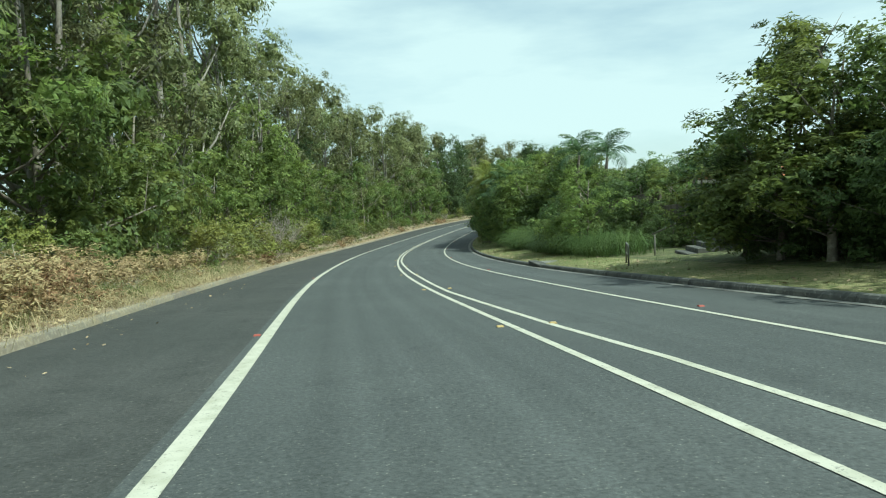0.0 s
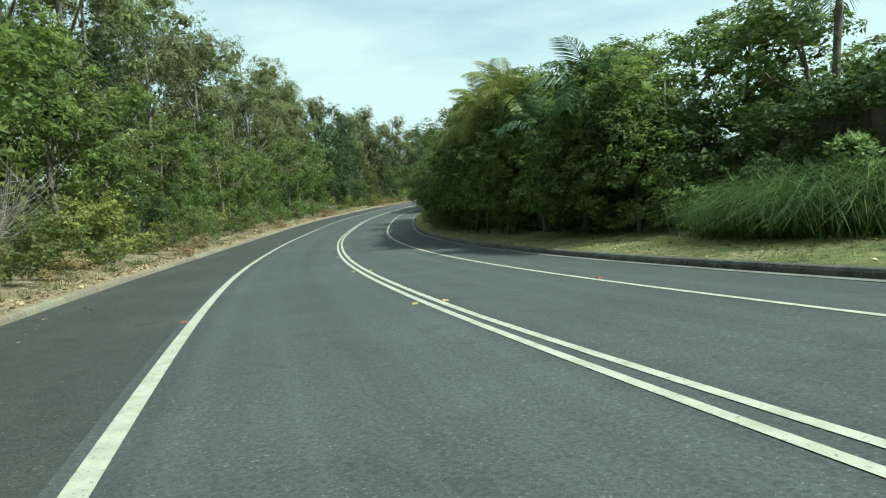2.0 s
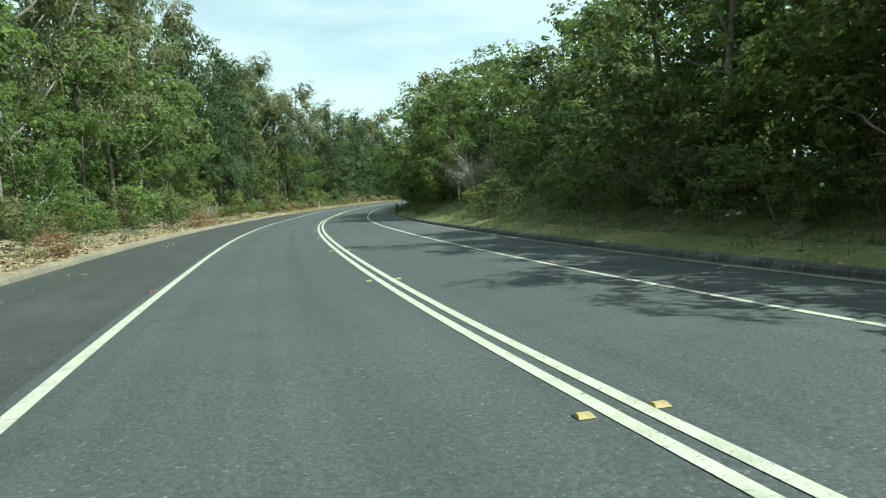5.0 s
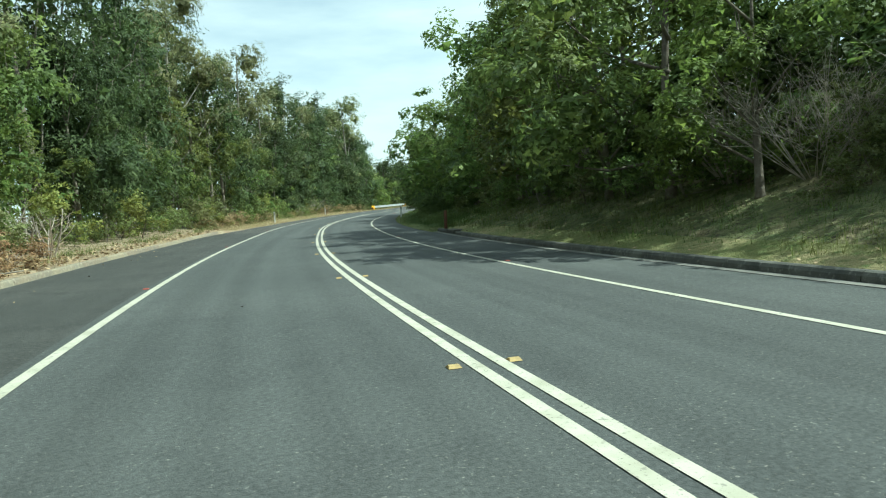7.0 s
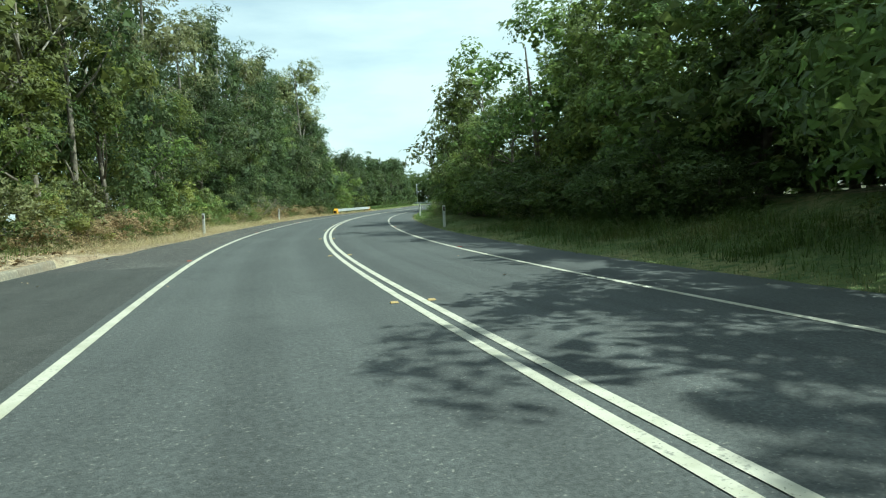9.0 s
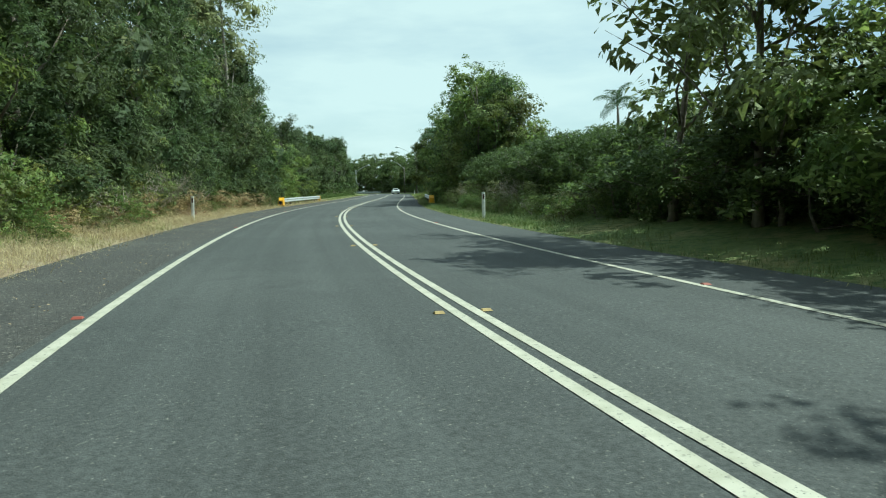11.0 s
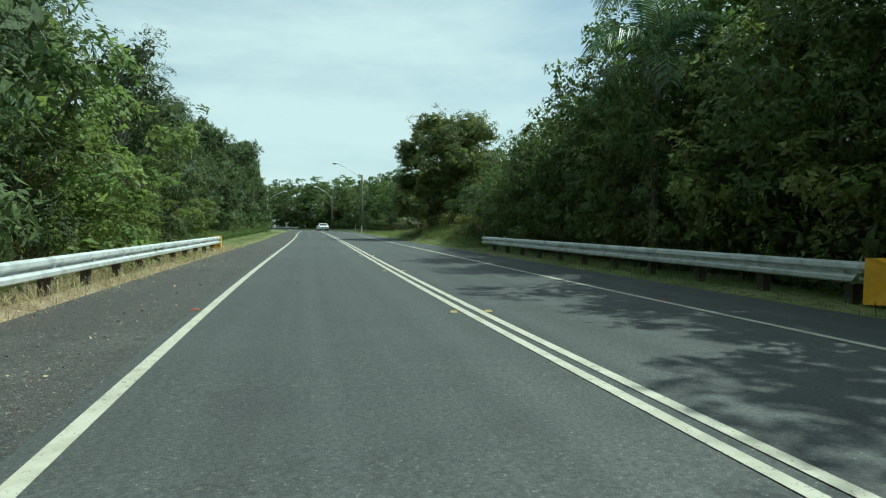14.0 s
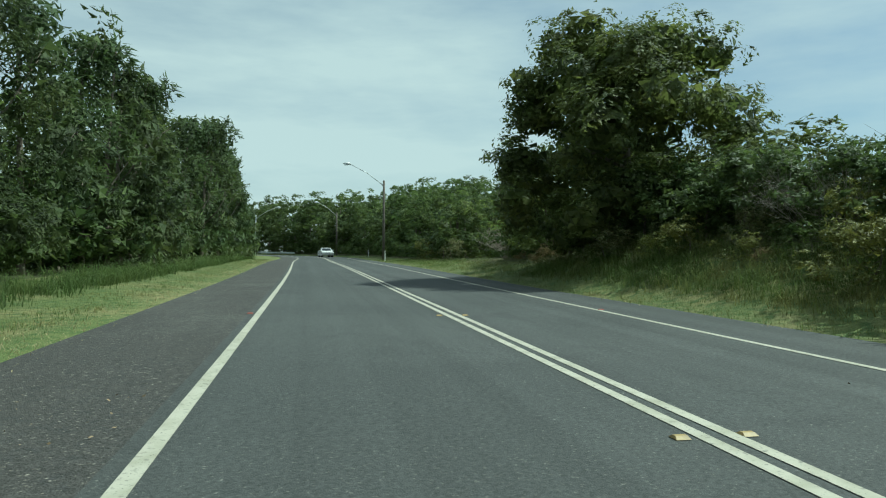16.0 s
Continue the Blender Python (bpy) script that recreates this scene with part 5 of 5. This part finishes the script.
def build_bollard(s, off):
    root = thing("timber_bollard", "short brown timber post on the verge", "bollard", m=road_pose(s, off, rise(s, off)))
    part("post", Solid().tube([(0, 0, -0.1), (0.01, 0, 0.5), (0.015, 0, 0.76), (0.015, 0, 0.79)], [0.075, 0.07, 0.07, 0.05], 9).mesh("post", BOLLARD_WOOD, True), root)


build_bollard(127.2, 5.45)


def build_guardrail(side, off, s0, s1, nose):
    root = thing("guardrail", "galvanised steel guardrail on dark posts with a yellow end", "guardrail", "guardrails", road_pose((s0 + s1) / 2, side * off))
    back = root.matrix_basis.inverted()
    prof = ((0.02, 0.3), (-0.06, 0.33), (-0.065, 0.39), (0.015, 0.435), (0.015, 0.475), (-0.065, 0.52), (-0.06, 0.58), (0.02, 0.615), (0.026, 0.615), (-0.052, 0.576), (-0.057, 0.52), (0.021, 0.48), (0.021, 0.43), (-0.057, 0.39), (-0.052, 0.334), (0.026, 0.3))
    verts, faces = [], []
    ss = np.linspace(s0, s1, 15)
    k = len(prof)
    for s in ss:
        for d, h in prof:
            verts.append(back @ on_road(s, side * (off + d), h))
    for i in range(len(ss) - 1):
        for j in range(k):
            faces.append((i * k + j, i * k + (j + 1) % k, (i + 1) * k + (j + 1) % k, (i + 1) * k + j))
    faces += [tuple(range(k)), tuple(range((len(ss) - 1) * k, len(ss) * k))]
    beam = part("beam", mesh_from("beam", verts, faces, STEEL), root, "silver corrugated steel beam")
    s = s0 + 0.6
    while s < s1:
        g = rise(s, side * (off + 0.2)) - 0.1
        part("post", Solid().box((0.14, 0.16, 0.58 - g), None, 0.01).mesh("post", POST_WOOD), root, m=back @ road_pose(s, side * (off + 0.13), g))
        part("bolt", Solid().tube([(-0.03 * side, 0, 0.46), (0.03 * side, 0, 0.46)], 0.02, 6).mesh("bolt", STEEL), beam, m=back @ road_pose(s, side * (off - 0.005), 0))
        s += 2.0
    if nose:
        c = Solid()
        lower = [(-0.3, -0.95, 0.12), (0.3, -0.95, 0.12), (0.3, 0, 0.05), (-0.3, 0, 0.05)]
        upper = [(-0.22, -0.95, 0.62), (0.22, -0.95, 0.62), (0.26, -0.25, 0.92), (-0.26, -0.25, 0.92), (0.26, 0, 0.92), (-0.26, 0, 0.92)]
        c.v = [Vector(p) for p in lower + upper]
        c.f = [(0, 1, 5, 4), (4, 5, 6, 7), (7, 6, 8, 9), (1, 2, 8, 6, 5), (0, 4, 7, 9, 3), (2, 3, 9, 8), (3, 2, 1, 0)]
        m = back @ road_pose(s0 + 0.05, side * (off + 0.02), 0) @ Matrix.Scale(0.74, 4)
        end = part("end_terminal", c.mesh("end_terminal", YELLOW), root, "bright yellow plastic end terminal", m)
        if side < 0:
            h = Solid()
            h.v = [Vector(p) for p in ((-0.22, -0.957, 0.26), (-0.02, -0.957, 0.16), (0.14, -0.957, 0.2), (0.2, -0.957, 0.4), (0.02, -0.957, 0.56), (-0.19, -0.957, 0.56))]
            h.v += [p + Vector((0, 0.012, 0)) for p in h.v]
            h.f = [(0, 1, 2, 3, 4, 5)] + [(i, (i + 1) % 6, 6 + (i + 1) % 6, 6 + i) for i in range(6)]
            part("panel", h.mesh("panel", BLACK), end, "black panel on the front")
    if side > 0:
        return
    # the far end: a folded yellow plate, cut away at its outer corners
    cap = Solid()
    face = [(0.16, 0.66), (-0.1, 0.66), (-0.24, 0.52), (-0.24, 0.2), (-0.14, 0.06), (0.16, 0.06)]
    for y in (0.0, 0.014):
        cap.v += [Vector((x, y, z)) for x, z in face]
    cap.f = [(5, 4, 3, 2, 1, 0), (6, 7, 8, 9, 10, 11)] + [(i, (i + 1) % 6, 6 + (i + 1) % 6, 6 + i) for i in range(6)]
    part("end_cap", cap.mesh("end_cap", YELLOW), root, "folded yellow end plate", back @ road_pose(s1 + 0.04, side * (off + 0.16), 0.0))
    part("end_flange", Solid().box((0.02, 0.26, 0.56), None, 0.004).mesh("end_flange", YELLOW), root, "folded yellow end plate", back @ road_pose(s1 - 0.09, side * (off - 0.07), 0.08))


build_guardrail(-1, 5.85, 205.8, 227.8, True)
build_guardrail(1, 5.75, 204.9, 227.0, True)
build_guardrail(1, 6.2, 358.0, 388.0, False)


def build_street_lamp(s, off, height, reach, pole_mat, label):
    root = thing("street_lamp", label, "street lamp", "street lamps", road_pose(s, off, rise(s, off)))
    sgn = -1 if off > 0 else 1
    wood = pole_mat == POLE_WOOD
    part("pole", Solid().tube([(0, 0, -0.3), (0, 0, height * 0.5), (0, 0, height)], [0.16, 0.135, 0.11] if wood else [0.09, 0.07, 0.05], 10).mesh("pole", pole_mat, True), root)
    p = [Vector((sgn * 0.1, 0, height - 0.5)), Vector((sgn * reach * 0.5, -0.5, height + reach * 0.19)), Vector((sgn * reach, -0.9, height + reach * 0.42))]
    part("arm", Solid().tube(p, [0.045, 0.04, 0.035], 6).mesh("arm", STEEL, True), root, "long thin steel outreach arm")
    part("bracket", Solid().box((0.3, 0.12, 0.16), Matrix.Translation((sgn * 0.05, 0, height - 0.58)), 0.02).mesh("bracket", STEEL), root)
    head = Solid()
    end = p[-1]
    d = (p[-1] - p[-2]).normalized()
    head.tube([end - d * 0.1, end + d * 0.1, end + Vector((sgn * 0.45, -0.1, 0.04)), end + Vector((sgn * 0.75, -0.16, 0.0))], [0.06, 0.12, 0.14, 0.04], 8)
    lamp = part("lamp_head", head.mesh("lamp_head", STEEL, True), root)
    part("lens", Solid().box((0.36, 0.2, 0.05), Matrix.Translation(end + Vector((sgn * 0.4, -0.08, -0.15))), 0.015).mesh("lens", LENS), lamp, "pale lamp lens")


build_street_lamp(298, 5.8, 8.4, 3.6, POLE_WOOD, "grey timber pole with a street lamp on a long arm")
build_street_lamp(343, 6.8, 7.4, 3.6, POLE_WOOD, "grey timber pole with a street lamp on a long arm")
build_street_lamp(340, -7.5, 6.4, 3.0, STEEL, "thin grey steel pole with a street lamp")


# ---- the white car on the far bend ----
def build_car(m):
    root = thing("car", "white sedan on the far side of the bend", "car", m=m)
    side = ((-2.15, 0.42), (-2.2, 0.62), (-2.05, 0.8), (-1.2, 0.93), (-0.55, 1.34), (0.35, 1.42), (1.15, 1.32), (1.75, 1.0), (2.2, 0.95), (2.25, 0.5), (2.1, 0.3), (-2.0, 0.28))
    s = Solid()
    k = len(side)
    for x, narrow in ((-0.86, 1), (-0.8, 0), (0.8, 0), (0.86, 1)):
        for y, z in side:
            f = 1 - 0.22 * max(0, z - 0.9) / 0.5
            s.v.append(Vector((x * f, y * (0.985 if narrow else 1.0), z if not narrow else 0.3 + (z - 0.3) * 0.97)))
    for i in range(3):
        for j in range(k):
            a = i * k
            s.f.append((a + j, a + (j + 1) % k, a + k + (j + 1) % k, a + k + j))
    s.f += [tuple(range(k - 1, -1, -1)), tuple(range(3 * k, 4 * k))]
    body = part("body", s.mesh("body", CAR_WHITE), root)

    def plate(name, pts, mat, owner, label=""):
        q = Solid()
        q.v = [Vector(p) for p in pts]
        n = (q.v[1] - q.v[0]).cross(q.v[2] - q.v[0]).normalized() * 0.012
        q.v = [p + n for p in q.v] + [p - n for p in q.v]
        q.f = [(0, 1, 2, 3), (7, 6, 5, 4)] + [(i, (i + 1) % 4, 4 + (i + 1) % 4, 4 + i) for i in range(4)]
        return part(name, q.mesh(name, mat), owner, label)

    plate("windscreen", ((-0.72, -1.16, 0.96), (0.72, -1.16, 0.96), (0.6, -0.6, 1.32), (-0.6, -0.6, 1.32)), CAR_GLASS, body, "dark tinted windscreen")
    plate("rear_window", ((0.7, 1.7, 1.03), (-0.7, 1.7, 1.03), (-0.6, 1.2, 1.3), (0.6, 1.2, 1.3)), CAR_GLASS, body)
    for x in (-1, 1):
        plate("side_window", ((x * 0.85, -0.95, 0.98), (x * 0.85, 1.35, 1.0), (x * 0.7, 0.95, 1.3), (x * 0.7, -0.5, 1.3)), CAR_GLASS, body)
        part("headlight", Solid().box((0.34, 0.06, 0.13), Matrix.Translation((x * 0.6, -2.17, 0.6)), 0.02).mesh("headlight", LENS), body, "pale headlight")
        part("mirror", Solid().box((0.2, 0.1, 0.13), Matrix.Translation((x * 0.93, -0.75, 0.95)), 0.02).mesh("mirror", CAR_WHITE), body)
        for y in (-1.35, 1.35):
            w = part("wheel", Solid().tube([(x * 0.62, y, 0.31), (x * 0.86, y, 0.31)], 0.31, 18).mesh("wheel", TYRE), root, "black tyre")
            part("rim", Solid().tube([(x * 0.8, y, 0.31), (x * 0.875, y, 0.31)], 0.19, 12).mesh("rim", STEEL), w)
    part("grille", Solid().box((0.8, 0.05, 0.12), Matrix.Translation((0, -2.18, 0.58)), 0.02).mesh("grille", BLACK), body, "dark grille")
    part("number_plate", Solid().box((0.37, 0.03, 0.12), Matrix.Translation((0, -2.19, 0.38)), 0.01).mesh("number_plate", WHITE), body)


build_car(road_pose(330, 1.6, 0.0))


# ---- house, fence and garden things behind the right verge ----
def build_house():
    root = thing("house", "low house with a terracotta tiled hip roof behind garden trees", "house", m=pose(22.0, 25.6, -0.85, 0, 0, 53))
    hx, hy, eave, ridge = 1.8, 6.0, 2.6, 3.55
    part("wall", Solid().box((2 * hx - 1.0, 2 * hy - 1.0, eave + 1.8), Matrix.Translation((0, 0, -1.9))).mesh("wall", POST_WOOD), root, "dark timber wall")
    rows = 9
    # courses of tiles, each stepping over the one below, on four slopes
    r = Solid()
    for i in range(rows):
        a, b = i / rows, (i + 1.15) / rows
        for (x0, y0), (x1, y1), n in (((-hx, -hy), (-hx, hy), 44), ((hx, hy), (hx, -hy), 44), ((hx, -hy), (-hx, -hy), 14), ((-hx, hy), (hx, hy), 14)):
            for j in range(n):
                u0, u1 = j / n, (j + 0.96) / n
                quad = []
                for u, t in ((u0, a), (u1, a), (u1, min(b, 1)), (u0, min(b, 1))):
                    cx = x0 + (x1 - x0) * u
                    cy = y0 + (y1 - y0) * u
                    cx *= 1 - t
                    cy = cy * (1 - t * hx / hy) if abs(cy) > 1e-6 else cy
                    lift = 0.05 if t == a else 0.0
                    quad.append(Vector((cx, cy, eave + (ridge - eave) * t + lift)))
                k = len(r.v)
                r.v += quad
                r.f.append((k, k + 1, k + 2, k + 3))
    part("roof", r.mesh("roof", TILE), root, "weathered orange terracotta tiles")
    part("roof_deck", mesh_from("roof_deck", [(-hx, -hy, eave - 0.02), (hx, -hy, eave - 0.02), (hx, hy, eave - 0.02), (-hx, hy, eave - 0.02), (0, -hy + hx, ridge - 0.03), (0, hy - hx, ridge - 0.03)], [(0, 1, 4), (1, 2, 5, 4), (2, 3, 5), (3, 0, 4, 5), (3, 2, 1, 0)], POST_WOOD), root)
    for x in (-hx, hx):
        part("fascia", Solid().box((0.05, 2 * hy, 0.2), Matrix.Translation((x, 0, eave - 0.2))).mesh("fascia", WALLING), root)
    part("ridge_cap", Solid().tube([(0, -hy + hx, ridge + 0.02), (0, hy - hx, ridge + 0.02)], 0.11, 8).mesh("ridge_cap", TILE), root)
    flue = part("flue", Solid().tube([(-0.7, 2.6, 3.1), (-0.7, 2.6, 4.05)], 0.13, 12).mesh("flue", STEEL), root, "grey metal flue pipe")
    part("cowl", Solid().tube([(-0.7, 2.6, 4.05), (-0.7, 2.6, 4.2)], [0.19, 0.17], 12).mesh("cowl", BLACK), flue)


build_house()


def build_fence(s0, s1, off, low, high):
    root = thing("paling_fence", "weathered grey timber paling fence behind tall grass", "fence")
    s, i = s0, 0
    boards = [Solid().box((0.015, 0.135, high), None, 0.004).mesh("paling", PALING)]
    while s < s1:
        part("paling", boards[0], root, m=road_pose(s, off + (0.008 if i % 2 else 0), low))
        if i % 17 == 0:
            part("post", Solid().box((0.1, 0.1, high + 0.1), None, 0.01).mesh("post", PALING), root, m=road_pose(s, off + 0.09, low - 0.1))
        s += 0.142
        i += 1
    for h in (0.3, high - 0.3):
        verts, faces = [], []
        ss = np.arange(s0, s1, 2.0)
        for q in ss:
            verts += [on_road(q, off + 0.02, low + h), on_road(q, off + 0.06, low + h), on_road(q, off + 0.06, low + h + 0.08), on_road(q, off + 0.02, low + h + 0.08)]
        for j in range(len(ss) - 1):
            for k in range(4):
                faces.append((4 * j + k, 4 * j + (k + 1) % 4, 4 * j + 4 + (k + 1) % 4, 4 * j + 4 + k))
        part("rail", mesh_from("rail", verts, faces, PALING), root)


build_fence(11.0, 24.0, 11.4, 0.4, 1.9)
build_fence(24.0, 47.0, 11.4, 0.6, 2.35)


def build_hoop(s, off):
    root = thing("hoop_rail", "dull grey steel hoop rail with a middle bar on the turf", "barrier", m=road_pose(s, off, rise(s, off), 70))
    part("hoop", Solid().tube([(-0.7, 0, -0.1), (-0.7, 0, 0.5), (-0.66, 0, 0.59), (-0.57, 0, 0.63), (0.57, 0, 0.63), (0.66, 0, 0.59), (0.7, 0, 0.5), (0.7, 0, -0.1)], 0.028, 8).mesh("hoop", DULL_STEEL, True), root)
    part("bar", Solid().tube([(-0.7, 0, 0.32), (0.7, 0, 0.32)], 0.02, 8).mesh("bar", DULL_STEEL, True), root)


build_hoop(15.3, 6.6)


def build_steps():
    root = thing("garden_steps", "weathered concrete garden steps up the bank", "steps", m=road_pose(16.6, 8.4, 0.2, -100))
    for i in range(7):
        part("step", Solid().box((1.3, 0.34, 0.5 + 0.15 * i), None, 0.02).mesh("step", DARK_CONCRETE), root, m=Matrix.Translation((0, 0.36 * i, -0.5)))
    rail = thing("handrail", "slanting grey steel handrail beside garden steps", "handrail", m=road_pose(16.6, 8.4, 0.2, -100))
    part("rail", Solid().tube([(-0.75, -0.2, 0.85), (-0.75, 2.6, 2.05)], 0.028, 8).mesh("rail", DULL_STEEL, True), rail)
    for y, z in ((-0.1, 0.0), (1.2, 0.45), (2.5, 1.0)):
        part("post", Solid().tube([(-0.75, y, z - 0.2), (-0.75, y, 0.89 + y * 0.43)], 0.025, 8).mesh("post", DULL_STEEL, True), rail)


build_steps()


# ---- drains and fallen branches ----
def build_drain(s, length):
    root = thing("drain_inlet", "weathered concrete drain inlet set into the kerb", "drain", "kerb drains", road_pose(s, 5.32, 0.0))
    part("lintel", Solid().box((0.34, length, 0.075), Matrix.Translation((0.03, 0, 0.105)), 0.015).mesh("lintel", DARK_CONCRETE), root)
    for y in (-length / 2 + 0.07, length / 2 - 0.07):
        part("cheek", Solid().box((0.3, 0.14, 0.12), Matrix.Translation((0.03, y, 0.0)), 0.01).mesh("cheek", DARK_CONCRETE), root)
    # solid black box across the mouth, standing for the shade inside the drain
    part("throat", Solid().box((0.05, length - 0.28, 0.1), Matrix.Translation((-0.1, 0, 0.004))).mesh("throat", BLACK), root, "black panel standing for the shade inside the inlet")
    part("cover", Solid().box((0.7, 0.8, 0.05), Matrix.Translation((0.58, 0, 0.13)), 0.01).mesh("cover", GUTTER), root, "grey concrete cover slab")


build_drain(21.6, 1.7)
build_drain(125.0, 1.7)


def build_branch(s, off, length, turn, thick, label):
    rnd = random.Random(int(s * 10))
    root = thing("fallen_branch", label, "branch", "fallen branches", road_pose(s, off, rise(s, off) + thick * 0.5, turn))
    stem = [Vector((length * t, 0.1 * length * math.sin(2.2 * t), 0.05 * length * t * t)) for t in np.linspace(0, 1, 6)]
    part("stem", Solid().tube(stem, [thick * (1 - 0.12 * i) for i in range(6)], 7).mesh("stem", PALE_BARK, True), root)
    for i in (2, 3, 4):
        tip = stem[i] + Vector((rnd.uniform(0.1, 0.3), rnd.uniform(-0.3, 0.3), rnd.uniform(0.08, 0.22))) * length * 0.6
        part("twig", Solid().tube([stem[i], stem[i].lerp(tip, 0.5) + Vector((0, 0, 0.03)), tip], [thick * 0.45, thick * 0.3, thick * 0.12], 5).mesh("twig", PALE_BARK, True), root)


for s, off, length, turn, thick, label in ((27.0, -7.1, 1.5, 80, 0.035, "pale fallen branch on leaf litter beside the kerb"), (121.5, 6.9, 2.2, 40, 0.05, "pale fallen branch lying on the grassy bank"), (15.5, -7.9, 1.4, 60, 0.03, "pale fallen branch on leaf litter beside the kerb"), (58.0, -7.6, 1.7, 110, 0.03, "pale fallen branch on leaf litter beside the kerb"), (114.2, -7.6, 1.3, 30, 0.03, "pale fallen branch on leaf litter beside the kerb")):
    build_branch(s, off, length, turn, thick, label)
